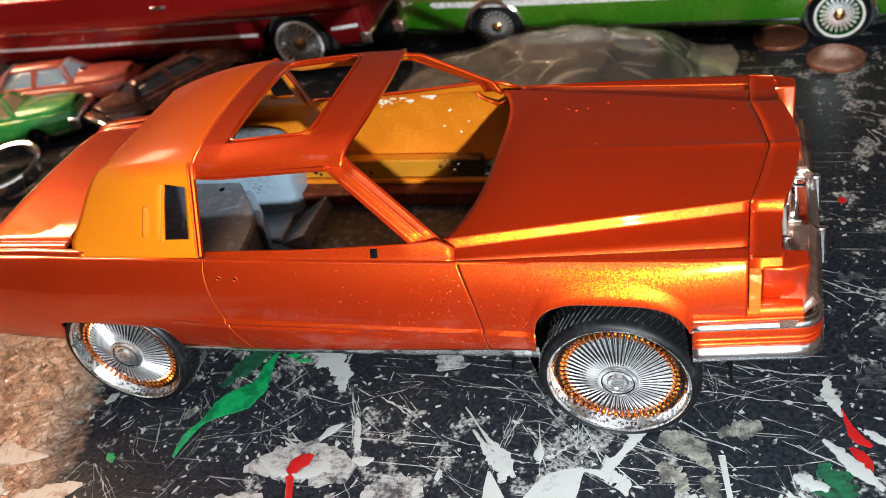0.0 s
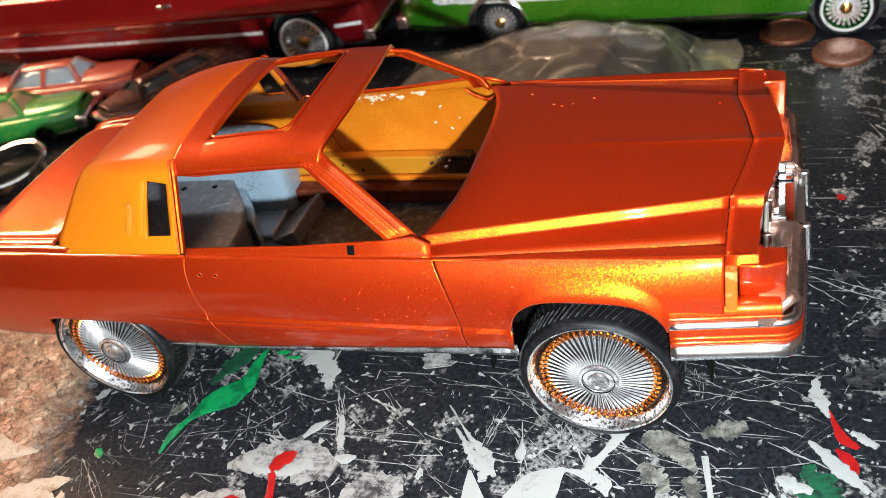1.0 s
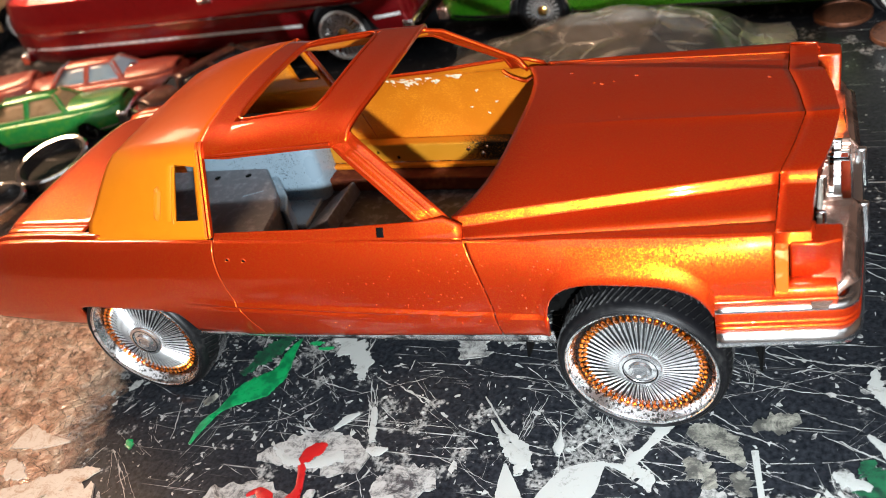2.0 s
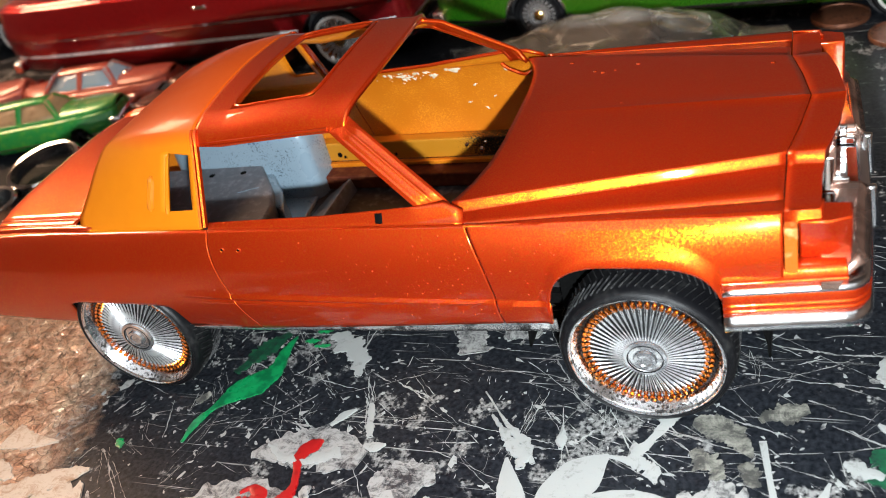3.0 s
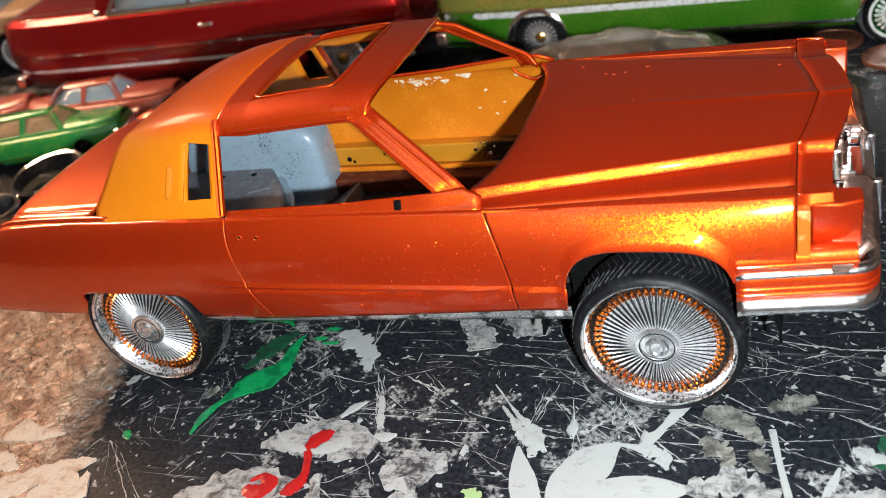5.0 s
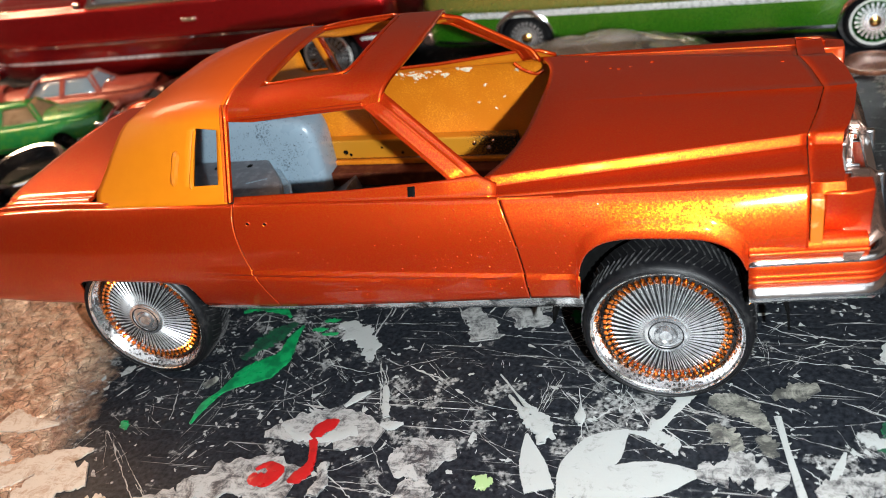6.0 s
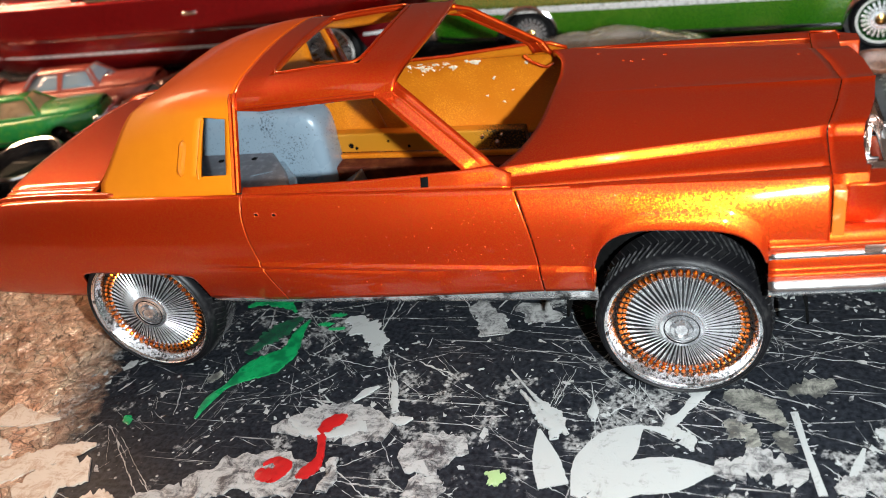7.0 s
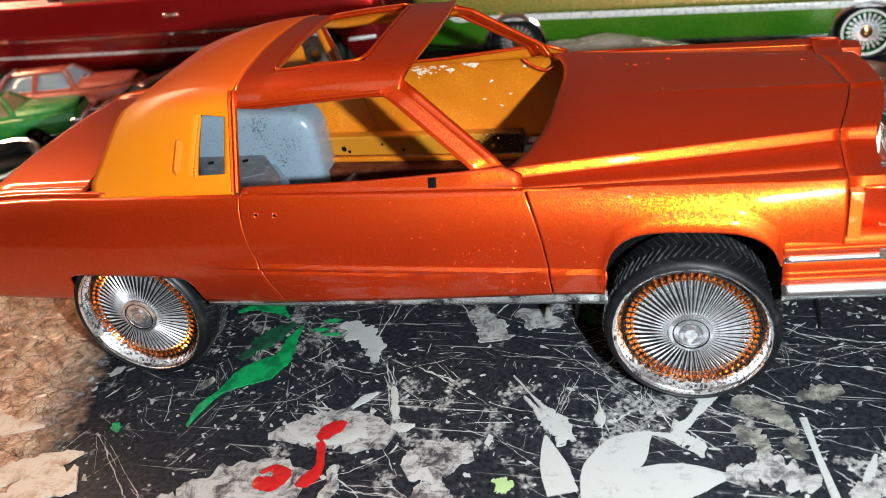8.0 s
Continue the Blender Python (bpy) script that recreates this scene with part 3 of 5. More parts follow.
def lip_x(y):
    return float(np.interp(abs(y), [0, 1.0, 1.95, 3.2], [9.12, 8.95, 8.73, 8.71]))


def hood_fn(u, v):
    """u runs along, v from side to side, with knots on the creases."""
    s = abs(v)
    x = 8.72
    for _ in range(4):
        c, g = CREASE(x), HG(x) - 0.02
        c = min(c, g - 0.02)
        if s <= 0.6:
            y = (c - 0.06) * s / 0.6
        elif s <= 0.8:
            y = c - 0.06 + min(0.22, g - c + 0.06) * (s - 0.6) / 0.2
        else:
            a = c - 0.06 + min(0.22, g - c + 0.06)
            y = a + (g - a) * (s - 0.8) / 0.2
        x = cowl_x(y) * (1 - u) + lip_x(y) * u
    return (x, math.copysign(y, v), hood_z(x, y))


half = [0, 0.01, 0.03, 0.1, 0.2, 0.3, 0.4, 0.5, 0.57, 0.6, 0.615, 0.63, 0.645, 0.66, 0.68, 0.7, 0.72, 0.74, 0.77, 0.8, 0.85, 0.92, 1.0]
part("hood", grid(hood_fn, steps(0, 1, 40), [-v for v in half[:0:-1]] + half, False), ORANGE, car, "dark glossy hood with raised creases", thick=0.07)

# nose panel between the fenders
def nose_front(y):
    return float(np.interp(abs(y), [0, 0.15, 1.0, 1.7, 1.95, 2.4, 3.0, 3.48], [9.74, 9.72, 9.62, 9.46, 9.36, 9.32, 9.31, 9.30]))


def nose_fn(u, v):
    y = v
    x = lip_x(y) + 0.025 + (nose_front(y) - lip_x(y) - 0.025) * min(u, 1.0)
    z = hood_z(8.72, min(abs(y), 3.06)) + (0.03 if abs(y) < 1.9 else 0.0) * u
    if abs(y) > 3.06:
        z = CREST_Z(x) - 0.02
    if u > 1:
        d = u - 1
        x += -0.10 * d * (abs(y) < 2.0)
        z -= 0.08 * min(1, d * 2) + 0.85 * d
    return (x, y, z)


ys = [0, 0.02, 0.06, 0.3, 0.7, 1.0, 1.4, 1.7, 1.88, 1.93, 1.98, 2.03, 2.08, 2.15, 2.4, 2.8, 3.05, 3.2, 3.35, 3.44]
part("nose_panel", grid(nose_fn, [0, 0.3, 0.6, 0.85, 0.96, 1.0, 1.03, 1.1, 1.3], [-v for v in ys[:0:-1]] + ys, False), ORANGE, car, thick=0.06)

for sgn in (1, -1):
    # end of the fender: cap, side marker and the block round the lamps
    def cap(u, v):
        z = 4.88 + (CREST_Z(9.2) - 4.88) * v
        y0 = side_y(8.75, z)
        if u <= 1:
            x, y = 8.735 + 0.565 * u, y0 - 0.05 * u * u
        else:
            a = (u - 1) * math.pi / 2
            x, y = 9.30 + 0.06 * math.sin(a), y0 - 0.05 - 0.3 * (u - 1)
        return (x, -sgn * y, z)

    part("fender_cap", grid(cap, [0, 0.5, 0.9, 1.0, 1.3, 1.7, 2.0], steps(0, 1, 14), sgn < 0), ORANGE, car, thick=0.06)
    marker = box(8.74, 8.95, -side_y(8.8, 4.3) - 0.03, -side_y(8.8, 4.3) + 0.2, 4.0, 4.9)
    ob = part("side_marker", marker, LENS, car, "amber side marker lens", False, bevel=0.02)
    ob.scale[1] = sgn
    block = plate([(8.96, -3.05), (8.96, -3.64), (9.42, -3.64), (9.78, -3.50), (9.78, -3.05)], 3.62, 4.92)
    for v in block.verts:
        v.co.y += 0.26 * (4.92 - v.co.z) if v.co.y < -3.2 else 0.0
    ob = part("lamp_housing", block, ORANGE, car, "", True, bevel=0.04)
    ob.scale[1] = sgn

# bright deck behind the bumper: two raised wings and a stepped well between them
for sgn in (1, -1):
    def wing(u, v):
        """u from the well to the outer end, v from the body to the bumper."""
        y = 0.98 + 2.56 * u
        x0, x1 = 9.30, 10.16 - 0.10 * u - 0.42 * max(0.0, (u - 0.86) / 0.14) ** 2
        x = x0 + (x1 - x0) * v
        lip = 0.10 * max(0.0, (v - 0.8) / 0.2) ** 2 + 0.06 * max(0.0, (0.08 - u) / 0.08)
        dish = -0.10 * math.sin(math.pi * min(1.0, u * 1.05)) ** 2 * math.sin(math.pi * v)
        return (x, -sgn * y, 3.66 + 0.12 * u + lip + dish - 0.25 * max(0.0, (u - 0.93) / 0.07) ** 2)

    part("deck_wing", grid(wing, steps(0, 1, 40), steps(0, 1, 24), sgn > 0), FILLER, car, "bright plated bumper deck", thick=0.3)
    for k, (z0, z1, w) in enumerate(((3.46, 3.62, 0.16), (3.64, 3.80, 0.10), (3.82, 4.05, 0.05))):
        ob = part("grille_step", box(9.42, 10.08 - 0.14 * k, 0.98 - w, 1.02, z0, z1), BRIGHT, car, "polished step beside the grille", True, bevel=0.03)
        ob.scale[1] = sgn
    lens = box(9.36, 9.46, -3.30, -1.15, 3.86, 4.5)
    ob = part("headlight", lens, LENSGLASS, car, "clear rectangular headlight pair", True, bevel=0.04)
    ob.scale[1] = sgn
    for y0, y1 in ((-3.36, -3.30), (-2.26, -2.18), (-1.15, -1.08)):
        ob = part("headlight_bezel", box(9.34, 9.52, y0, y1, 3.8, 4.56), CHROME, car, "chrome headlight bezel", True, bevel=0.02)
        ob.scale[1] = sgn

# grille
grille = part("grille", box(9.3, 9.56, -0.96, 0.96, 3.3, 4.72), FILLER, car, "chrome grille", False, bevel=0.03)
for k in range(12):
    part("grille_bar", box(9.56, 9.64, -0.90 + 0.157 * k, -0.84 + 0.157 * k, 3.36, 4.66), CHROME, grille, "", False)
part("bumper_filler", box(9.56, 10.1, -0.97, 0.97, 3.28, 3.42), FILLER, car, "bright metallic filler behind the bumper", True, bevel=0.05)


def bumper_path(s):
    """Plan of the front bumper, s from -1 (far end) to 1 (near end)."""
    a = abs(s)
    if a < 0.6:
        x, y = 10.14 - 0.10 * (a / 0.6) ** 2, 3.32 * a / 0.6
    elif a < 0.7:
        q = (a - 0.6) / 0.1 * math.pi / 2
        x, y = 9.66 + 0.38 * math.cos(q), 3.32 + 0.38 * math.sin(q)
    else:
        q = (a - 0.7) / 0.3
        x, y = 9.66 - 1.94 * q, 3.70 + 0.24 * q
    return x, math.copysign(y, -s)


def band(z0, z1, out0, out1, mat, name, label, round_=0.05, inner=0.35, lo=-1.0, hi=1.0, owner=None):
    prof = [(out0 - inner, z0)]
    for k in range(9):
        f = k / 8
        prof.append((out0 * (1 - f) + out1 * f - round_ * (1 - math.sin(math.pi * f)), z0 + (z1 - z0) * (0.5 - 0.5 * math.cos(math.pi * f))))
    prof.append((out1 - inner, z1))

    def fn(s, j):
        x, y = bumper_path(s)
        x2, y2 = bumper_path(s + 0.004)
        n = Vector((y2 - y, -(x2 - x), 0)).normalized()
        if n.x * (x - 6) + n.y * y < 0:
            n = -n
        o, z = prof[int(j)]
        return (x + n.x * o, y + n.y * o, z)

    ss = steps(lo, hi, 80)
    return part(name, grid(fn, ss, list(range(len(prof))), False), mat, owner or bumper, label, thick=0.03)


bumper = part("front_bumper", box(9.3, 9.9, -2.9, 2.9, 2.95, 3.5), CHROME, car, "chrome front bumper with orange strip", True, bevel=0.1)
band(3.57, 3.67, 0.05, -0.02, RAIL, "upper_rail", "chrome upper rail", 0.08, 0.16)
for lo, hi in ((-1.0, -0.69), (0.69, 1.0)):
    band(3.67, 4.02, 0.02, -0.06, ORANGE, "bumper_ledge", "orange ledge above the bumper", 0.07, 0.4, lo, hi, car)
    band(3.82, 3.86, 0.04, 0.04, ORANGE, "ledge_rib", "", 0.015, 0.1, lo, hi, car)
band(3.08, 3.58, 0.0, 0.0, ORANGE, "bumper_strip", "orange ribbed strip", 0.04)
band(3.20, 3.24, 0.03, 0.03, ORANGE, "strip_rib", "", 0.015, 0.1)
band(3.32, 3.36, 0.03, 0.03, ORANGE, "strip_rib", "", 0.015, 0.1)
band(2.80, 3.10, 0.14, 0.0, RAIL, "lower_rail", "chrome lower rail", 0.13)
for sgn in (1, -1):
    ob = part("bumper_guard", box(10.0, 10.32, 0.82, 1.08, 2.95, 3.86, taper=0.1), BRIGHT, bumper, "chrome upright guard", True, bevel=0.05)
    ob.scale[1] = sgn

# sill trim under the doors
for sgn in (1, -1):
    bm = grid(lambda u, v: (-4.15 + 8.75 * u, -sgn * (3.80 - 0.05 * v), FOOT_Z(-4.15 + 8.75 * u) + 0.02 - (0.1 + 0.22 * u) * v), steps(0, 1, 20), steps(0, 1, 3), sgn > 0)
    part("sill_trim", bm, SILL, car, "bright worn sill trim", thick=0.05)

# trunk lid and tail
def trunk(u, v):
    """u from the rear edge, which is bowed, to the rear window."""
    back = -9.84 + 0.2 * abs(v) ** 6
    x = back + (-6.95 - back) * u
    w = CREST_Y(x) - 0.31
    z = 4.53 + (x + 9) * 0.04 + 0.2 * (1 - abs(v) ** 2.2) * (0.55 + 0.45 * u) - 1.6 * max(0.0, 0.16 - u) ** 1.7
    z += -0.05 * max(0.0, (abs(v) - 0.97) / 0.03) - 0.05 * math.exp(-(((abs(v) - 0.9) / 0.02) ** 2))
    return (x, w * v, z)


tv = steps(0, 0.8, 12, 0.84, 0.86, 0.88, 0.9, 0.92, 0.94, 0.96, 0.98, 1.0)
part("trunk_lid", grid(trunk, steps(0, 1, 30), [-v for v in tv[:0:-1]] + tv, False), ORANGE, car, "glossy red-orange trunk lid", thick=0.06)
def tail(u, v):
    """The sloping back of the car, from the trunk edge down to the bumper."""
    p = Vector(trunk(0.0, 2 * u - 1))
    foot = Vector((-11.25 + 0.5 * abs(2 * u - 1) ** 4, 3.25 * (2 * u - 1), 2.1))
    q = p.lerp(foot, v)
    return (q.x - 0.35 * math.sin(math.pi * v), q.y, q.z)


part("tail_panel", grid(tail, steps(0, 1, 24), steps(0, 1, 12), False), ORANGE, car, thick=0.06)
part("rear_bumper", box(-11.75, -11.3, -3.2, 3.2, 2.3, 3.0), CHROME, car, "chrome rear bumper", True, bevel=0.12)

# roof and vinyl top
ROOF_SEC = [(3.48, 4.72), (3.22, 5.22), (2.98, 5.68), (2.78, 6.05), (2.63, 6.34), (2.52, 6.52), (2.36, 6.63), (2.1, 6.70), (1.87, 6.745), (1.5, 6.79), (1.0, 6.835), (0.5, 6.86), (0.0, 6.87)]
REAR_SEC = [(-6.25, 3.41, 4.60), (-6.64, 3.14, 4.74), (-6.50, 2.80, 5.12), (-6.34, 2.50, 5.50), (-6.24, 2.22, 5.78), (-6.12, 1.98, 6.00), (-5.95, 1.90, 6.12), (-5.85, 1.80, 6.18), (-5.80, 1.62, 6.22), (-5.76, 1.3, 6.25), (-5.72, 0.9, 6.28), (-5.70, 0.45, 6.30), (-5.70, 0.0, 6.30)]


ROOF_CURVE = [table(range(13), [p[n] for p in ROOF_SEC]) for n in (0, 1)]
REAR_CURVE = [table(range(13), [p[n] for p in REAR_SEC]) for n in (0, 1, 2)]


def top_fn(u, v):
    """u from the centre pillar to the rear window, v from the belt line up to the middle of the roof."""
    k = abs(v)
    p = Vector((-3.0, *[c(k) for c in ROOF_CURVE])).lerp(Vector([c(k) for c in REAR_CURVE]), u)
    arc = 4 * u * (1 - u)
    p.z += arc * 0.13 * min(1.0, k / 6)
    p.y += arc * 0.12 * max(0.0, 1 - abs(k - 3.0) / 4)
    return p


uk = [0, 0.025, 0.05, 0.10, 0.16, 0.23, 0.3, 0.4, 0.5, 0.6, 0.7, 0.8, 0.88, 0.95, 1.0]


def edge_of_side(u):
    """Where the side panel ends and the top begins."""
    return 4.2 + 2.4 * u


def open_quarter(u, w):
    return 0.05 < u < 0.23 and 0.19 < w < 0.78


side_k = sorted(set([i / 16 for i in range(17)] + [0.19, 0.78])) + [1.04, 1.09, 1.15, 1.22, 1.3, 1.4, 1.5, 1.62, 1.75, 1.88, 2.0]
sheet = bmesh.new()
for sgn in (1, -1):
    def panel(u, w):
        e = edge_of_side(u)
        p = top_fn(u, w * e if w <= 1 else e + (12 - e) * (w - 1))
        return (p.x, -sgn * p.y, p.z)

    grid(panel, uk, side_k, sgn > 0, open_quarter, sheet)
bmesh.ops.remove_doubles(sheet, verts=sheet.verts, dist=0.002)
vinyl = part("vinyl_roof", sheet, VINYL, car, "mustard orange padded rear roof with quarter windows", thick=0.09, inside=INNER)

for sgn in (1, -1):
    # coach lamp and quarter-window bead on the vinyl
    pts = [top_fn(0.36, 1.0 + 1.6 * k / 10) for k in range(11)]
    part("coach_lamp", rod([(p.x, -sgn * (p.y + 0.015), p.z + 0.01) for p in pts], 0.085), BEAD, vinyl, "raised mustard coach lamp")
    pts = [top_fn(0.242 - 0.02 * k / 10, 0.8 + 2.7 * k / 10) for k in range(11)]
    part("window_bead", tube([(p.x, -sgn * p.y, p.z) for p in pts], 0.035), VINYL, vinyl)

    # B pillar
    for shift, wide in ((-0.06, 0.03), (0.035, 0.035)):
        pts = [(-2.93 + shift - 0.05 * k / 11, -sgn * (ROOF_CURVE[0](0.1 + 0.5 * k) + 0.02), ROOF_CURVE[1](0.1 + 0.5 * k) + 0.02) for k in range(12)]
        part("centre_pillar", strip(pts, (wide, 0, 0), (0, -sgn * 0.08, 0.04)), ORANGE, car)

    # bead along the top of the side window
    pts = [(-2.9 + 3.2 * k / 12, -sgn * (2.61 + 0.03 * k / 12), 6.31 + 0.22 * k / 12) for k in range(13)]
    part("window_bead", strip(pts, (0, 0, 0.035), (0, -sgn * 0.05, 0)), ORANGE, car)

    # windscreen pillar
    def pillar(u, v):
        a = Vector((0.70, 2.42, 6.74)).lerp(Vector((2.62, 3.16, 5.29)), u)
        b = Vector((0.30, 2.66, 6.52)).lerp(Vector((2.12, 3.43, 5.21)), u)
        p = a.lerp(b, v)
        n = (b - a).cross(Vector((2.1, 0.7, -1.45))).normalized()
        if n.y < 0:
            n = -n
        ease = max(0.0, min(1.0, (u + 0.03) / 0.2)) 
        rib = sum(h * math.exp(-(((v - c) / 0.06) ** 2)) for c, h in ((0.12, 0.012), (0.42, 0.014), (0.86, 0.012)))
        p += n * ((0.06 * math.sin(math.pi * v) + rib) * ease - 0.14 * (1 - ease) - 1.4 * max(0.0, u - 0.97))
        return (p.x, -sgn * p.y, p.z)

    part("windscreen_pillar", grid(pillar, steps(-0.03, 1.10, 28), steps(0, 1, 30), sgn > 0), ORANGE, car, thick=0.1)


def roof_fn(u, v):
    k = 4.0 + abs(v) * 8.0
    i = min(int(k), len(ROOF_SEC) - 2)
    f = k - i
    y, z = [ROOF_SEC[i][n] * (1 - f) + ROOF_SEC[i + 1][n] * f for n in (0, 1)]
    bow = 0.30 * (1 - (y / 2.6) ** 2)
    x = -2.99 + (0.66 + 2.99 + bow) * u
    z += 0.10 * math.sin(math.pi * min(1, u * 0.75 + 0.12)) * min(1, (2.63 - y) / 0.5) - 0.04 + (0.03 if u > 0.98 else 0)
    y -= 0.06 * u * (y / 2.6)
    z += float(np.interp(x, [-3.0, -2.35, -0.25, 0.7], [0.0, -0.04, 0.11, 0.14]))
    return x, y, z


ru = [0, 0.02, 0.05, 0.1, 0.165, 0.175, 0.19, 0.3, 0.45, 0.6, 0.71, 0.725, 0.735, 0.8, 0.88, 0.95, 0.985, 1.0]
rv = [0, 0.06, 0.125, 0.19, 0.25, 0.32, 0.4, 0.48, 0.5, 0.52, 0.6, 0.7, 0.8, 0.9, 1.0]


def sunroof(u, v):
    return 0.175 < u < 0.725 and v > 0.5


roof = grid(lambda u, v: (lambda p: (p[0], -p[1], p[2]))(roof_fn(u, v)), ru, rv, False, sunroof)
grid(roof_fn, ru, rv, True, sunroof, roof)
bmesh.ops.remove_doubles(roof, verts=roof.verts, dist=0.002)
part("roof_panel", roof, ORANGE, car, "orange roof with open sunroof", thick=0.12, inside=INNER)

# rolled bead round the sunroof opening, with rounded corners
loop = []
for k in range(64):
    a = 2 * math.pi * k / 64
    cu, cv = (math.copysign(abs(q) ** 0.22, q) for q in (math.cos(a), math.sin(a)))
    x, y, z = roof_fn(0.45 + 0.272 * cu, 1 - 0.495 * abs(cv))
    loop.append((x, math.copysign(y, -cv), z + 0.01))
part("sunroof_bead", tube(loop, 0.035, 7, True), ORANGE, car, "rolled bead round the sunroof opening")

# inside: tub floor, ledges, seats and dashboard
tub = part("interior_tub", box(-4.6, 4.4, -1.3, 3.2, 1.55, 1.68), FLOORPAN, car, "dark scuffed interior floor", False)
ledge = part("inner_ledge", box(-3.9, 1.75, 3.32, 3.7, 2.28, 2.86), GOLD, car, "gold ledge with black overspray", False, bevel=0.05)
part("ledge_rail", box(-4.1, 2.6, 3.2, 3.36, 2.14, 2.27), INNER, ledge, "thin orange rail", False, bevel=0.03)
part("inner_sill", box(-4.1, 3.2, 2.75, 3.3, 1.7, 2.12), CARPET, car, "dark red-brown inner sill", False, bevel=0.04)
# black discs on the ledge for the dark inside its pits
for hx, hz, hr in ((-3.35, 2.5, 0.08), (-3.2, 2.42, 0.05), (-2.2, 2.62, 0.04), (-1.6, 2.45, 0.05)):
    o = part("ledge_pit", spun([(0.02, 0.0), (hr, 0.0), (hr * 0.8, 0.03), (0.02, 0.03)], 10), VOID, ledge, "dark disc for a pit in the ledge")
    o.location = (hx * CM, 3.305 * CM, hz * CM)
for hx, hz, hr in ((0.55, 2.66, 0.07), (0.95, 2.5, 0.08), (1.1, 2.72, 0.05)):
    o = part("ledge_stud", spun([(0.02, -0.05), (hr * 0.7, -0.04), (hr, 0.0), (0.02, 0.01)], 10), CHROME, ledge, "small bright stud")
    o.location = (hx * CM, 3.315 * CM, hz * CM)
part("wheel_tub", soft_box(-8.3, -3.68, 2.2, 3.62, 0.9, 4.08, 5.5, 28), PALE, car, "pale blue-grey primed wheel tub with dark specks")
PLATFORM = [(-9.0, -2.6), (-3.7, -2.6), (-3.72, -0.7), (-3.86, 0.2), (-4.35, 1.13), (-5.25, 2.27), (-9.0, 2.12)]
platform = part("seat_platform", plate(PLATFORM, 1.6, 2.9), TUB, car, "dark grey seat platform with two holes", True, bevel=0.07)
part("platform_rim", plate([(x + 0.16, y + 0.14) for x, y in PLATFORM[3:6]] + [(-5.35, 2.55), (-6.6, 2.5), (-6.6, 2.0), (-4.6, 1.0)], 1.6, 2.62), PALE, car, "pale step round the platform", True, bevel=0.06)
part("footwell", plate([(-5.2, 1.1), (-3.75, 1.0), (-3.9, 2.7), (-5.2, 2.7)], 1.5, 1.78), PALE, car, "pale primed footwell", True, bevel=0.04)
# black discs for the dark inside the platform holes
for hx, hy in ((-5.65, 1.85), (-6.65, 1.75)):
    o = part("platform_hole", spun([(0.02, 0), (0.09, 0), (0.09, 0.05), (0.02, 0.05)], 14, "z"), VOID, platform)
    o.location = (hx * CM, hy * CM, 2.86 * CM)
o = part("platform_scar", box(-0.3, 0.3, -0.018, 0.018, 0.0, 0.008), PALE, platform, "pale scuff")
o.matrix_local = pose(-5.0 * CM, 0.95 * CM, 2.897 * CM, 0, 0, 25)
wedge = bmesh.new()
wv = [wedge.verts.new(p) for p in ((-3.75, 0.9, 1.68), (-2.78, 0.7, 1.68), (-2.78, 2.72, 1.68), (-3.6, 2.5, 1.68), (-2.87, 0.76, 2.12), (-2.87, 2.66, 2.12))]
for q in ((0, 3, 2, 1), (0, 1, 4), (2, 3, 5), (1, 2, 5, 4), (3, 0, 4, 5)):
    wedge.faces.new([wv[i] for i in q])
part("seat_base", wedge, TUB, car, "dark grey wedge-shaped seat base", False, bevel=0.03)
part("parcel_shelf", box(-9.0, -7.2, -3.0, 3.0, 4.05, 4.2), TUB, car, "dark grey parcel shelf", True, bevel=0.05)
# bare bracket under the far end of the dash
pts = [(1.95 + 0.75 * k / 10, 3.42 - 0.03 * math.sin(k), 4.86 - 0.32 * math.sin(math.pi * k / 14)) for k in range(11)]
part("bracket", tube(pts, 0.045), ORANGE, car, "small curled orange bracket")
chips = [(0.95, 4.13, 0.07), (0.7, 3.63, 0.06), (1.94, 4.57, 0.09), (1.43, 3.75, 0.05), (1.16, 3.43, 0.05), (0.56, 4.72, 0.14), (0.35, 4.76, 0.1)]
rnd = random.Random(12)
chips += [(rnd.gauss(-0.75, 0.38), 4.72 - abs(rnd.gauss(0, 0.2)), rnd.choice((0.02, 0.03, 0.04, 0.05, 0.07, 0.1))) for k in range(44)]
for cx, cz, cr in chips:
    bm = bmesh.new()
    slant = rnd.uniform(-0.6, 0.6)
    ring = []
    for k in range(12):
        a = 2 * math.pi * k / 12
        p, q = cr * rnd.uniform(0.35, 1.5) * math.cos(a), 0.6 * cr * rnd.uniform(0.35, 1.5) * math.sin(a)
        ring.append(bm.verts.new((p, 0, q + slant * p)))
    tip = bm.verts.new((0, -0.02, 0))
    for k in range(12):
        bm.faces.new((ring[k], ring[(k + 1) % 12], tip))
    bm.faces.new(ring[::-1])
    bmesh.ops.recalc_face_normals(bm, faces=bm.faces)
    ob = part("paint_chip", bm, CHIP, car, "white bare chip in the paint", False)
    ob.location = (cx * CM, (side_y(cx, cz, True) - 0.062) * CM, cz * CM)

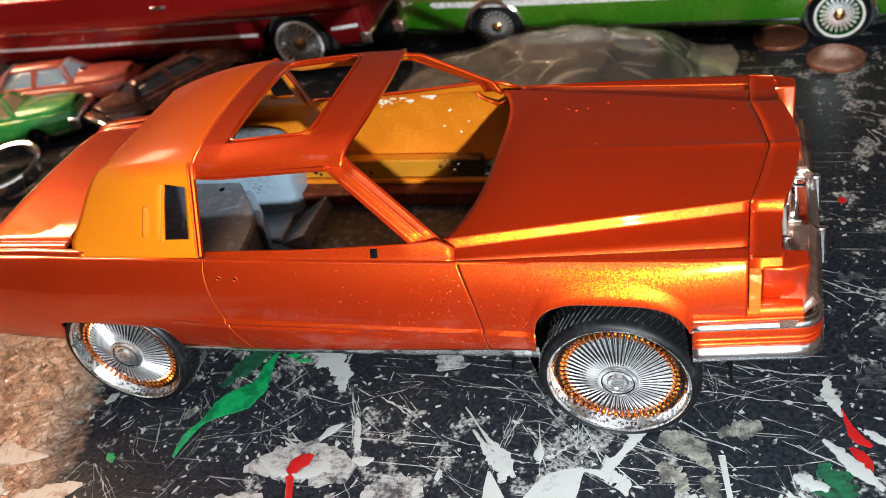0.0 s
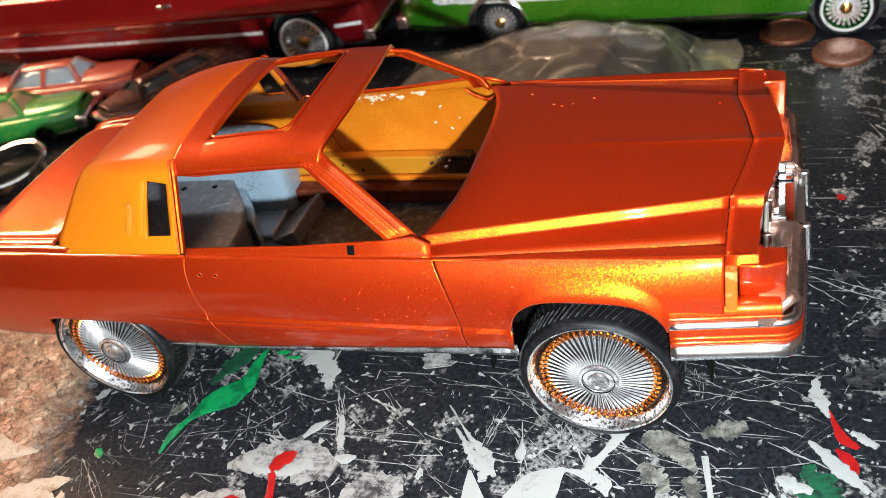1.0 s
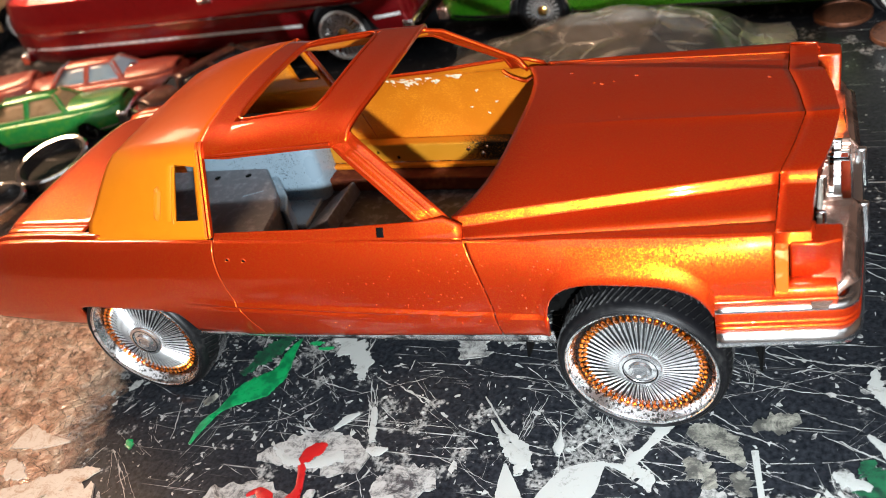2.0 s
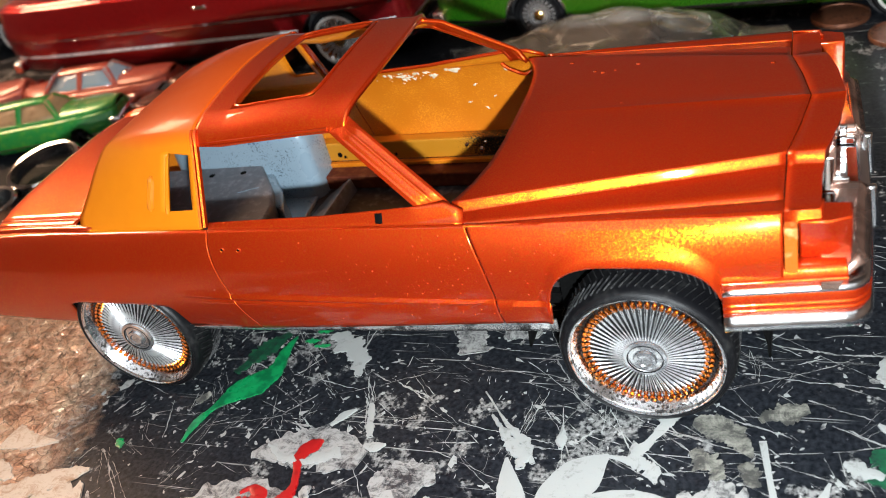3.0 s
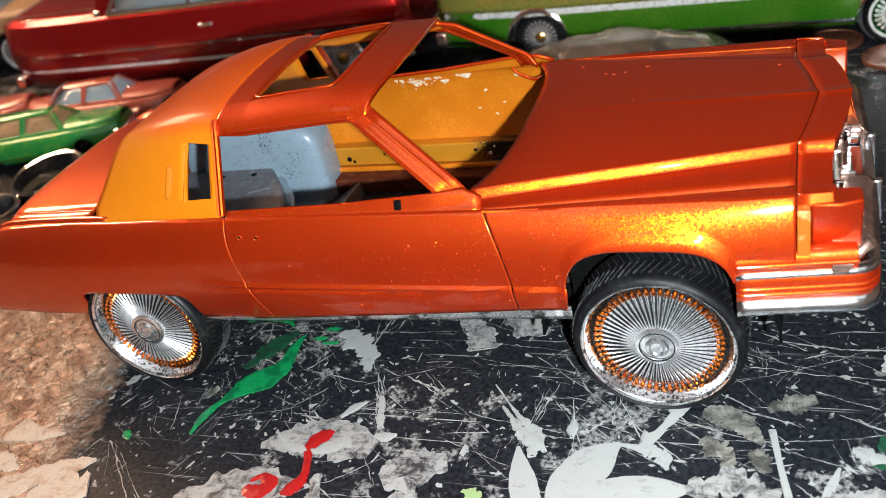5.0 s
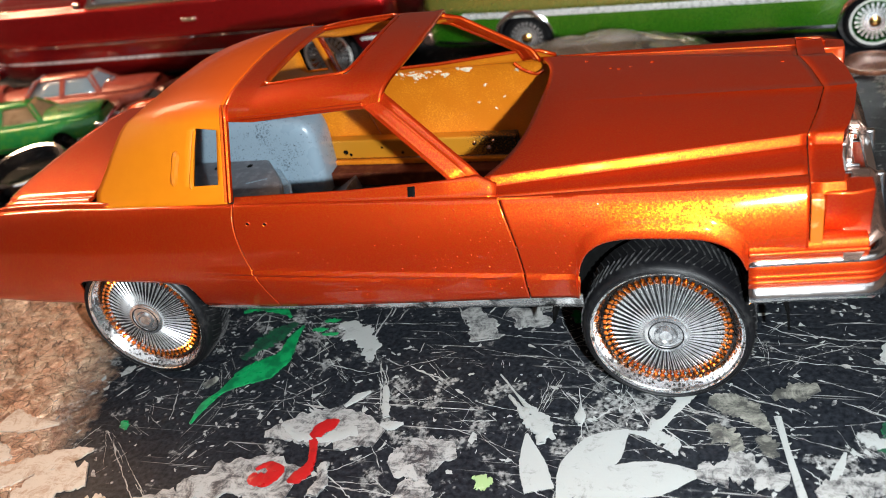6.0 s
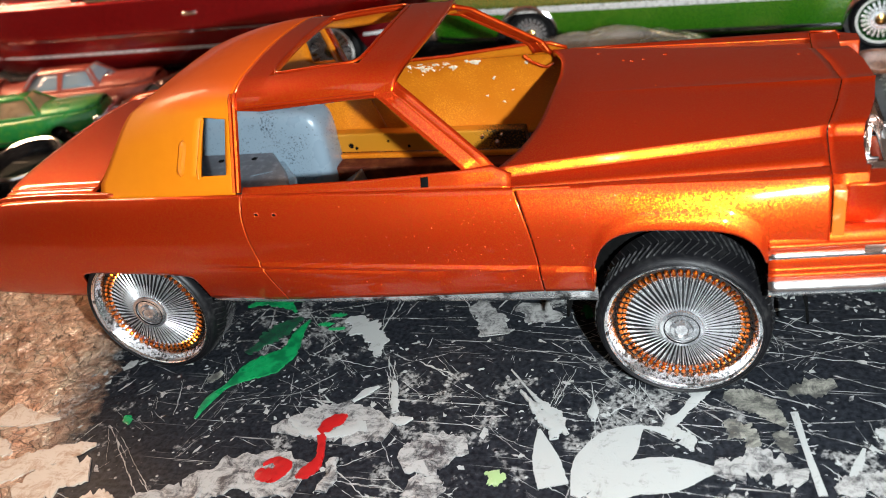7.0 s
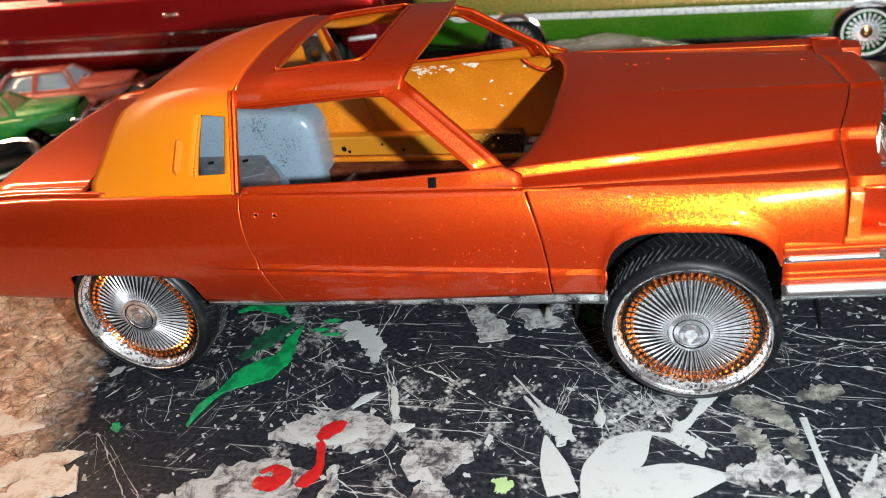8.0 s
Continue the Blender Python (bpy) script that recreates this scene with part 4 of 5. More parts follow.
# dust nibs caught in the clear coat
def nib(bm, at, normal, r):
    n = Vector(normal).normalized()
    a = n.orthogonal().normalized()
    b = n.cross(a)
    rings = [[bm.verts.new(Vector(at) + (a * math.cos(q) + b * math.sin(q)) * r * w + n * r * h) for q in [math.pi * i / 4 for i in range(8)]] for w, h in ((1.0, -0.15), (0.75, 0.3), (0.35, 0.5))]
    for lo_, hi_ in zip(rings, rings[1:]):
        for i in range(8):
            bm.faces.new((lo_[i], lo_[(i + 1) % 8], hi_[(i + 1) % 8], hi_[i]))
    bm.faces.new(rings[-1])


rnd = random.Random(31)
bm = bmesh.new()
for k in range(360):
    x, z = rnd.triangular(-2.3, 8.5, 3.0), rnd.uniform(2.7, 4.75)
    if z > bottom(x) + 0.3:
        nib(bm, (x, -side_y(x, z), z), (0, -1, 0.15), rnd.choice((0.009, 0.011, 0.013, 0.016, 0.022)))
for k in range(18):
    x, y = rnd.uniform(3.6, 8.6), rnd.uniform(-1.7, 1.7)
    nib(bm, (x, y, hood_z(x, y)), (0, 0, 1), rnd.choice((0.01, 0.012, 0.016)))
for x, y, r in ((4.0, 2.45, 0.05), (4.65, 1.85, 0.05), (4.85, 1.76, 0.06), (5.1, 1.85, 0.04), (5.57, 2.1, 0.06), (5.5, 0.2, 0.03), (8.4, 1.6, 0.05)):
    nib(bm, (x, y, hood_z(x, y)), (0, 0, 1), r)
bmesh.ops.recalc_face_normals(bm, faces=bm.faces)
tagged(part("dust", bm, ORANGE, car, "dust specks under the clear coat"), kind="stuff")

# wheels
def wheel(at, group):
    hub = new("wheel")
    hub.parent = car
    hub.location = [c * CM for c in at]
    tyre = part("tyre", spun([(1.50, -0.02), (1.54, -0.07), (1.58, -0.085), (1.595, -0.07), (1.61, -0.085), (1.66, -0.06), (1.70, 0.02), (1.72, 0.12), (1.72, 1.0), (1.70, 1.1), (1.62, 1.14), (1.5, 1.1), (1.44, 0.6)], 72, close=True), RUBBER, hub, "low-profile black rubber tyre")
    bm = bmesh.new()
    for k in range(70):
        a = 2 * math.pi * k / 70
        for s in (0, 1):
            for q in range(4):
                y0, y1 = 0.1 + 0.48 * s + 0.1 * q, 0.1 + 0.48 * s + 0.1 * (q + 1) - 0.004
                sh = 0.03 if s else -0.03
                a0, a1 = a + sh * (q - 2), a + sh * (q - 1)
                w = 0.008
                vs = [bm.verts.new((r * math.cos(b), y, r * math.sin(b))) for r in (1.70, 1.755) for y, b in ((y0, a0), (y1, a1), (y1, a1 + w), (y0, a0 + w))]
                for f in ((4, 5, 6, 7), (0, 1, 5, 4), (2, 3, 7, 6), (1, 2, 6, 5), (3, 0, 4, 7)):
                    bm.faces.new([vs[i] for i in f])
    bmesh.ops.recalc_face_normals(bm, faces=bm.faces)
    part("tread", bm, TREAD, tyre, "", False)
    rim = part("rim", spun([(1.55, 0.0), (1.55, -0.06), (1.54, -0.085), (1.525, -0.085), (1.515, -0.05), (1.49, -0.045), (1.475, -0.03), (1.46, 0.02), (1.41, 0.08), (1.36, 0.2), (1.32, 0.26), (1.29, 0.3), (1.28, 0.42), (1.2, 0.5), (0.3, 0.55), (0.3, 0.7), (1.5, 0.7)], 72, close=True), RIMCHROME, hub, "deep chrome rim with bench reflections in its colour")
    part("spoke_disc", spun([(1.28, 0.30), (1.2, 0.28), (0.8, 0.19), (0.45, 0.09), (0.3, 0.4)], 60), DISH, hub, "spoke dish darkened for the shade between spokes")
    part("hub_cap", spun([(0.46, 0.2), (0.46, 0.0), (0.43, -0.05), (0.36, -0.06), (0.33, -0.03), (0.24, -0.04), (0.21, -0.1), (0.15, -0.115), (0.12, -0.09), (0.04, -0.09)], 40), HUB, hub, "chrome knock-off cap")
    # black ring for the shade in the cap's groove
    part("hub_ring", spun([(0.36, -0.064), (0.342, -0.064), (0.342, -0.02), (0.36, -0.02)], 40, close=True), VOID, hub)
    count = 56
    spoke_mesh = nip_mesh = None
    for k in range(count):
        bm = bmesh.new()
        for lean in (0.0, 0.05):
            a0, a1 = 2 * math.pi * (k + 0.1) / count, 2 * math.pi * k / count + lean
            z0, z1 = (0.0, 0.16) if not lean else (0.05, 0.19)
            if k == 0:
                p, q = Vector((0.42 * math.cos(a0), z0, 0.42 * math.sin(a0))), Vector((1.19 * math.cos(a1), z1, 1.19 * math.sin(a1)))
                t = (q - p).normalized()
                s1 = t.cross(Vector((0, 1, 0))).normalized() * (0.013 if not lean else 0.010)
                s2 = s1.cross(t).normalized() * 0.02
                ring = [[bm.verts.new(c + d * (0.8 if c is p else 1.25)) for d in (s1, s2, -s1, -s2)] for c in (p, q)]
                for i in range(4):
                    bm.faces.new((ring[0][i], ring[0][(i + 1) % 4], ring[1][(i + 1) % 4], ring[1][i]))
        if k == 0:
            bmesh.ops.recalc_face_normals(bm, faces=bm.faces)
            first = part("spoke", bm, SATIN, hub, "", True)
            spoke_mesh = first.data
            nb = spun([(0.02, -0.02), (0.048, 0.0), (0.056, 0.05), (0.03, 0.085), (0.05, 0.12), (0.043, 0.165), (0.018, 0.185)], 7)
            bmesh.ops.transform(nb, matrix=Matrix.Translation((1.29, 0.14, 0)) @ Matrix.Rotation(radians(75), 4, "Z"), verts=nb.verts)
            nip = part("spoke_nipple", nb, NIPPLE, hub, "orange anodised nipple", True)
            nip_mesh = nip.data
        else:
            bm.free()
            for nm, me in (("spoke", spoke_mesh), ("spoke_nipple", nip_mesh)):
                o = new(nm, me)
                o.parent = hub
                o.rotation_euler = (0, 2 * math.pi * k / count, 0)
    return hub


front = wheel((6.16, -3.58, 1.69), "wheels")
front.scale = (0.985, 1.0, 0.985)
for at, turn in (((-6.14, -3.68, 1.69), 0), ((6.16, 3.58, 1.69), 180), ((-6.14, 3.78, 1.69), 180)):
    copy_thing(front, pose(at[0] * CM, at[1] * CM, at[2] * CM, 0, 17 if at[0] < 0 else 0, turn))
part("axle", box(6.05, 6.25, -2.6, 2.6, 1.6, 1.8), VOID, car, "", False)
part("axle", box(-6.25, -6.05, -2.8, 2.8, 1.62, 1.82), BLACK, car, "", False)
part("chassis", box(-8.5, 8.8, -1.5, 1.5, 1.25, 1.54), VOID, car, "black chassis plate", False)
# near-black shells and sheets that keep the wheel wells dark
for ax in (6.2, -6.0):
    for sgn in (1, -1):
        r, out = (2.28, 3.74) if ax > 0 else (1.95, 3.6)
        bm = spun([(r, 2.0 if ax > 0 else 2.7), (r, out)], 40)
        bmesh.ops.delete(bm, geom=[f for f in bm.faces if len(f.verts) > 4 or f.calc_center_median().z < (0 if ax > 0 else 0.4)], context="FACES")
        ob = part("wheel_well", bm, VOID, car, "", True, thick=0.05)
        ob.location = (ax * CM, 0, 2.0 * CM)
        ob.scale[1] = sgn
        if ax > 0:
            part("inner_fender", box(ax - 2.0, ax + 2.0, min(sgn * 1.9, sgn * 2.02), max(sgn * 1.9, sgn * 2.02), 1.5, 4.1), VOID, car, "", False)

# ---- the other models behind ----
def rounded_side(x, z, L, z0, z1, tuck=0.35):
    v = (z - z0) / (z1 - z0)
    tuck = 0.75 if v < 0.45 and z1 > 4 else tuck
    e = max(0.0, 1 - abs(2 * x / L - 1) ** 8)
    return tuck * (abs(v - 0.45) / 0.55) ** 2.2 + 0.5 * (1 - e)


def kit_car(name, at, turn, L, W, z0, z1, paint, wheels, R, cabin, roof_z, glass, label, category, rim_mat, trims=(), arch_trim=False, rich=True, plain=(), skirted=(), upper=None, bumper_mat=None, top=None):
    """A model car in local x along its length, with its visible side on y = 0."""
    car_ = thing(name, at, label, category, turn=turn)

    def foot(x):
        return max([z0] + [arch(x, w, R * 1.22, R * 2.15, z0, 2.2) for w in wheels if w not in skirted])

    xs = steps(0, L, 60)
    for sgn, base in ((1, 0.0), (-1, W)):
        def side(x, v):
            zb = foot(x)
            z = zb + (z1 - zb) * v
            return (x, base + sgn * rounded_side(x, z, L, z0, z1), z)

        part("body_side", grid(side, xs, steps(0, 1, 12), sgn < 0), paint, car_, thick=0.08)
        if upper and sgn > 0:
            part("upper_side", grid(lambda x, v: (x, rounded_side(x, upper[0] + (z1 - upper[0]) * v, L, z0, z1) - 0.02, upper[0] + (z1 - upper[0]) * v), xs, steps(0, 1, 8), False), upper[1], car_, upper[2], thick=0.03)
    inset = rounded_side(L / 2, z1, L, z0, z1)

    def deck(x, v):
        e = rounded_side(x, z1, L, z0, z1)
        y = e + (W - 2 * e) * v
        return (x, y, z1 + 0.22 * math.sin(math.pi * v) ** 0.6)

    part("deck", grid(deck, xs, steps(0, 1, 14), False, lambda x, v: cabin[0] + 0.6 < x < cabin[1] - 0.6 and 0.12 < v < 0.88), top or paint, car_, thick=0.06)
    for x, f in ((0.0, True), (L, False)):
        e = 0.02
        part("end_panel", grid(lambda u, v: (x, rounded_side(x, z0 + (z1 - z0) * v, L, z0, z1) + (W - 2 * rounded_side(x, z0 + (z1 - z0) * v, L, z0, z1)) * u, z0 + (z1 - z0) * v), steps(0, 1, 6), steps(0, 1, 6), f), paint, car_, thick=0.06)
        part("bumper", box(x - 0.25, x + 0.25, 0.2, W - 0.2, z0 + 0.2, z0 + 0.75), bumper_mat or CHROME, car_, "chrome bumper", True, bevel=0.1)
    part("underside", box(0.4, L - 0.4, 0.9, W - 0.9, z0 - 0.15, z0 + 0.1), BLACK, car_, "", False)
    # cabin
    c0, c1 = cabin
    lean = (roof_z - z1) * 0.75
    part("roof", box(c0 + lean, c1 - lean, 0.95, W - 0.95, roof_z - 0.15, roof_z, taper=0.3), top or paint, car_, "", True, bevel=0.1)
    for sgn, y in ((1, inset + 0.05), (-1, W - inset - 0.05)):
        yr = 1.0 if sgn > 0 else W - 1.0
        for bx, tx in ((c0, c0 + lean), ((c0 + c1) / 2, (c0 + c1) / 2), (c1, c1 - lean)):
            part("pillar", strip([(bx, y, z1 + 0.02), (tx, yr, roof_z - 0.05)], (0.12, 0, 0), (0, -0.1 * sgn, 0)), CHROME if rich else paint, car_)
        def pane(u, v):
            return ((c0 + 0.15) * (1 - u) * (1 - v) + (c0 + lean + 0.1) * (1 - u) * v + (c1 - 0.15) * u * (1 - v) + (c1 - lean - 0.1) * u * v, (y + 0.06 * sgn) * (1 - v) + (yr + 0.06 * sgn) * v, z1 + 0.05 + (roof_z - 0.15 - z1) * v)

        part("side_window", grid(pane, steps(0, 1, 4), steps(0, 1, 3), sgn < 0), glass, car_, thick=0.03)
        if rich:
            part("window_trim", strip([(c0, y - 0.06 * sgn, z1 + 0.06), (c1, y - 0.06 * sgn, z1 + 0.06)], (0, 0, 0.11), (0, -0.08 * sgn, 0)), RAIL, car_, "chrome window trim")
    for bx, tx in ((c0, c0 + lean), (c1, c1 - lean)):
        part("windscreen", grid(lambda u, v: (bx + (tx - bx) * v, inset + 0.1 + (W - 2 * inset - 0.2) * u + (0.5 - u) * 0.9 * v, z1 + 0.05 + (roof_z - 0.1 - z1) * v), steps(0, 1, 4), steps(0, 1, 3), bx == c1), glass, car_, thick=0.03)
    for z, h, m in trims:
        cut = [w for w in wheels if w not in skirted]
        for xa, xb in zip([0.3] + [w + R * 1.25 for w in cut], [w - R * 1.25 for w in cut] + [L - 0.3]):
            if z > R * 2.03 and xa > 0.5:
                continue
            if z > R * 2.03:
                xb = L - 0.3
            pts = [(xa + (xb - xa) * k / 12, rounded_side(xa + (xb - xa) * k / 12, z, L, z0, z1) - 0.01, z) for k in range(13)]
            part("side_trim", strip(pts, (0, 0, h), (0, -0.05, 0)), m, car_)
    if rich:
        hx = (c0 + c1) / 2 + 0.4
        part("door_handle", box(hx, hx + 0.7, rounded_side(hx, z1 - 0.75, L, z0, z1) - 0.1, rounded_side(hx, z1 - 0.75, L, z0, z1) + 0.1, z1 - 0.82, z1 - 0.66), CHROME, car_, "chrome door handle", True, bevel=0.04)
    for w in wheels:
        if arch_trim:
            pts = [(w + R * 1.24 * math.cos(a), rounded_side(w, 1.5, L, z0, z1) - 0.04, max(z0, arch(w + R * 1.22 * math.cos(a), w, R * 1.22, R * 2.15, z0, 2.2))) for a in [math.pi * k / 16 for k in range(17)]]
            part("arch_trim", strip(pts, (0, 0, 0.11), (0, -0.1, 0)), RAIL, car_, "chrome wheel arch trim")
        for y, s in ((0.7 if w in skirted else 0.25, 1), (W - 0.25, -1)):
            hub = new("wheel")
            hub.parent = car_
            hub.location = (w * CM, y * CM, (R - at[2]) * CM)
            hub.scale[1] = s
            part("tyre", spun([(R * 0.72, 0.0), (R * 0.9, -0.04), (R, 0.06), (R, 0.8), (R * 0.7, 0.85)], 40, close=True), RUBBER, hub, "black tyre")
            part("whitewall", spun([(R * 0.73, -0.02), (R * 0.75, -0.05), (R * 0.81, -0.05), (R * 0.83, -0.02)], 40, close=True), RUBBER if w in plain or not rich else WHITE, hub, "white tyre wall")
            part("rim", spun([(R * 0.74, 0.0), (R * 0.70, -0.03), (R * 0.66, 0.12), (R * 0.6, 0.3), (R * 0.1, 0.34)], 40, caps=(-1,)), BLACK if w in plain else rim_mat, hub, "chrome wire rim")
            part("hub", spun([(R * 0.2, 0.3), (R * 0.2, 0.02), (R * 0.1, -0.04), (R * 0.03, -0.04)], 16), GOLDHUB if rich else rim_mat, hub, "gold hub" if rich else "")
            if rich:
                sp = None
                for k in range(22):
                    if sp is None:
                        sp = part("spoke", strip([(R * 0.18, 0.08, 0), (R * 0.64, 0.1, 0.03)], (0, 0, 0.042), (0, 0.03, 0)), SATIN, hub)
                    else:
                        o = new("spoke", sp.data)
                        o.parent = hub
                        o.rotation_euler = (0, 2 * math.pi * k / 22, 0)
            part("well", spun([(R * 1.2, 0.5), (R * 1.2, 1.6)], 30), BLACK, hub, "", True)
    return car_


for dull in (RUBBER, TREAD):
    dull.node_tree.nodes["Principled BSDF"].inputs["Specular IOR Level"].default_value = 0.25
GOLDHUB = material("gold_plating", (0.9, 0.6, 0.2), 0.2, 1.0)
GLITTER = speckled("silver_glitter_paint", (0.9, 0.9, 0.88), (0.55, 0.55, 0.52), 0.3, 700.0, 0.5, 0.65, 0.35, 200.0, 0.3, 0.6)
GOLDGREEN = candy_paint("gold_green_flake_paint", (0.2, 0.3, 0.05), (0.95, 0.85, 0.35), 0.5, 2500.0, 0.35)
# green tint stands for the body colour mirrored in the chrome rims
DEEPGREEN = material("green_reflection_plating", (0.03, 0.16, 0.03), 0.25, 0.8)
DARKCHROME = material("dark_chrome", (0.25, 0.25, 0.26), 0.2, 1.0)
red_car = kit_car("model_car", (-26.2, 17.6, 0), 0, 20.4, 7.8, 0.95, 4.15, MAROON, (4.9, 17.4), 1.3, (6.4, 15.2), 6.4, PALEGLASS, "deep red model sedan with chrome side strips", "model car", CHROME, ((2.68, 0.05, CHROME), (1.95, 0.07, GLITTER)), skirted=(4.9,), upper=(2.68, RED, "bright red upper side"), top=RED)
kit_car("model_car", (-4.9, 19.0, 0), -3.2, 20.2, 7.8, 0.75, 3.5, GREEN, (4.2, 16.75), 1.02, (6.5, 14.5), 5.8, SMOKE, "lime green lowrider model car with silver strips", "model car", DEEPGREEN, ((2.12, 0.12, GLITTER), (0.98, 0.08, DARKCHROME)), True, plain=(4.2,), upper=(2.25, GOLDGREEN, "pale gold-green flaked upper side"), bumper_mat=FILLER)
part("rear_pillar", strip([(6.25, 0.45, 4.2), (7.0, 0.9, 6.3)], (0.5, 0, 0), (0, -0.12, 0)), RED, red_car)
for x0, x1, z0, z1 in ((5.6, 6.9, 4.14, 4.4),):
    part("window_corner", box(x0, x1, 0.42, 0.62, z0, z1, taper=0.1), RAIL, red_car, "bright chrome window corner", True, bevel=0.06)
part("deck_line", strip([(0.5, 1.1, 4.36), (5.2, 1.1, 4.38)], (0, 0.03, 0), (0, 0, 0.02)), RAIL, red_car, "thin bright deck line")
part("deck_script", box(1.6, 2.5, 0.3, 0.36, 4.32, 4.4), RAIL, red_car, "small chrome ornament", True, bevel=0.02)
# car shape added in place of unclear beige clutter at the far left
kit_car("model_car", (-44, 21.5, 0), 8, 16, 7.0, 0.9, 3.2, TAN, (3.2, 12.6), 1.1, (4.5, 12), 5.2, PALEGLASS, "pale tan car shape standing in for beige clutter", "model car", CHROME, ((2.2, 0.06, CHROME),))
for nm, at, turn, paint, glass, label in (
    ("toy_car", (-24.2, 10.9, 0), 14, DIEGREEN, TAN, "small green toy car with tan window area"),
    ("toy_car", (-23.4, 14.2, 0), 8, SALMON, PALEGLASS, "small faded red toy car with pale blue windows"),
    ("toy_car", (-31.0, 12.8, 0), 18, SALMON, WHITE, "small faded red toy car with white window frame"),
    ("toy_car", (-14.45, 12.2, 0), 62, BROWN, SMOKE, "small brown toy car with bright headlamps"),
):
    kit_car(nm, at, turn, 7.4, 2.7, 0.25, 1.25, paint, (1.4, 5.8), 0.42, (1.3, 5.0), 1.75 if paint is BROWN else 2.0, glass, label, "toy car", DARKCHROME, ((0.5, 0.03, CHROME),), False, False)

for nm, at, tilt in (("metal_ring", (-18.4, 9.9, 0.5), 7), ("metal_ring", (-19.5, 7.15, 0.3), 0)):
    ob = part(nm, spun([(1.32, -0.28), (1.44, -0.3), (1.5, -0.24), (1.5, 0.24), (1.44, 0.3), (1.32, 0.28)], 56, "z", close=True), CHROME, None)
    ob.matrix_world = pose(at[0] * CM, at[1] * CM, at[2] * CM, tilt, 0, 0)
    tagged(ob, "loose chrome wheel ring lying on the bench", "wheel ring", "chrome wheel rings")

cable = part("cable", tube([(-43.0 + 10.0 * k / 12, 39.0 - 18.0 * k / 12 - 0.5 * math.sin(k * 0.5), 0.4 + 0.1 * math.sin(k)) for k in range(13)], 0.38, 10), BLACK, None)
tagged(cable, "thick black cable lying on the bench", "cable")
bits = thing("engine_part", (-18.6, 16.4, 0), "small chrome engine part standing on the bench", "engine part")
part("block", box(-0.7, 0.7, -0.35, 0.35, 0, 0.9, taper=0.2), DARKCHROME, bits, "", True, bevel=0.08)
part("carburettor", box(-0.2, 0.2, -0.2, 0.2, 0.9, 1.5), CHROME, bits, "", True, bevel=0.05)
for k in (-0.45, 0.45):
    ob = part("valve_cap", spun([(0.12, 0.0), (0.14, 0.1), (0.1, 0.16)], 14, "z"), CHROME, bits)
    ob.location = (k * CM, 0, 0.88 * CM)

for at in ((11.7, 16.95), (9.95, 18.75)):
    ob = part("coin", spun([(0.95, 0.0), (0.955, 0.02), (0.955, 0.13), (0.94, 0.15), (0.86, 0.15), (0.85, 0.125), (0.5, 0.13), (0.42, 0.15), (0.1, 0.15)], 64, "z"), COPPER, None)
    ob.location = (at[0] * CM, at[1] * CM, 0.001 * CM)
    tagged(ob, "worn copper coin lying on the bench", "coin", "copper coins")


def bag_fn(u, v):
    x, y = -4.2 + 12.6 * u, 11.3 + 7.2 * v
    edge = math.sin(math.pi * min(0.5, v * 1.1)) ** 0.5 * math.sin(math.pi * min(0.5, (1 - v) * 1.2)) ** 0.5
    tall = float(np.interp(u, [0, 0.04, 0.14, 0.35, 0.55, 0.68, 0.8, 0.9, 1.0], [0, 0.4, 1.15, 1.8, 2.2, 2.35, 1.8, 0.5, 0.05]))
    h = 0.02 + edge * tall * (0.9 + 0.25 * noise.noise((x * 0.22, y * 0.3, 0.3)))
    h += edge * min(1.0, tall) * (0.3 * abs(noise.noise((x * 0.5 + y * 0.3, y * 0.5, 2.0))) - 0.12 * abs(noise.noise((x * 1.4 + y, y * 0.9, 5.0))))
    return (x + 0.5 * noise.noise((y * 0.5, 0, 1)), y + 0.5 * noise.noise((x * 0.4, 3, 1)), max(0.012, h))


bag = thing("plastic_bag", (0, 0, 0), "crumpled clear plastic bag lying on the bench", "plastic bag")
part("film", grid(bag_fn, steps(0, 0.87, 100), steps(0, 1, 80)), BAG, bag)
part("sealed_end", grid(bag_fn, steps(0.87, 1, 16), steps(0, 1, 80)), BAGEND, bag, "flat milky sealed end", thick=0.01)

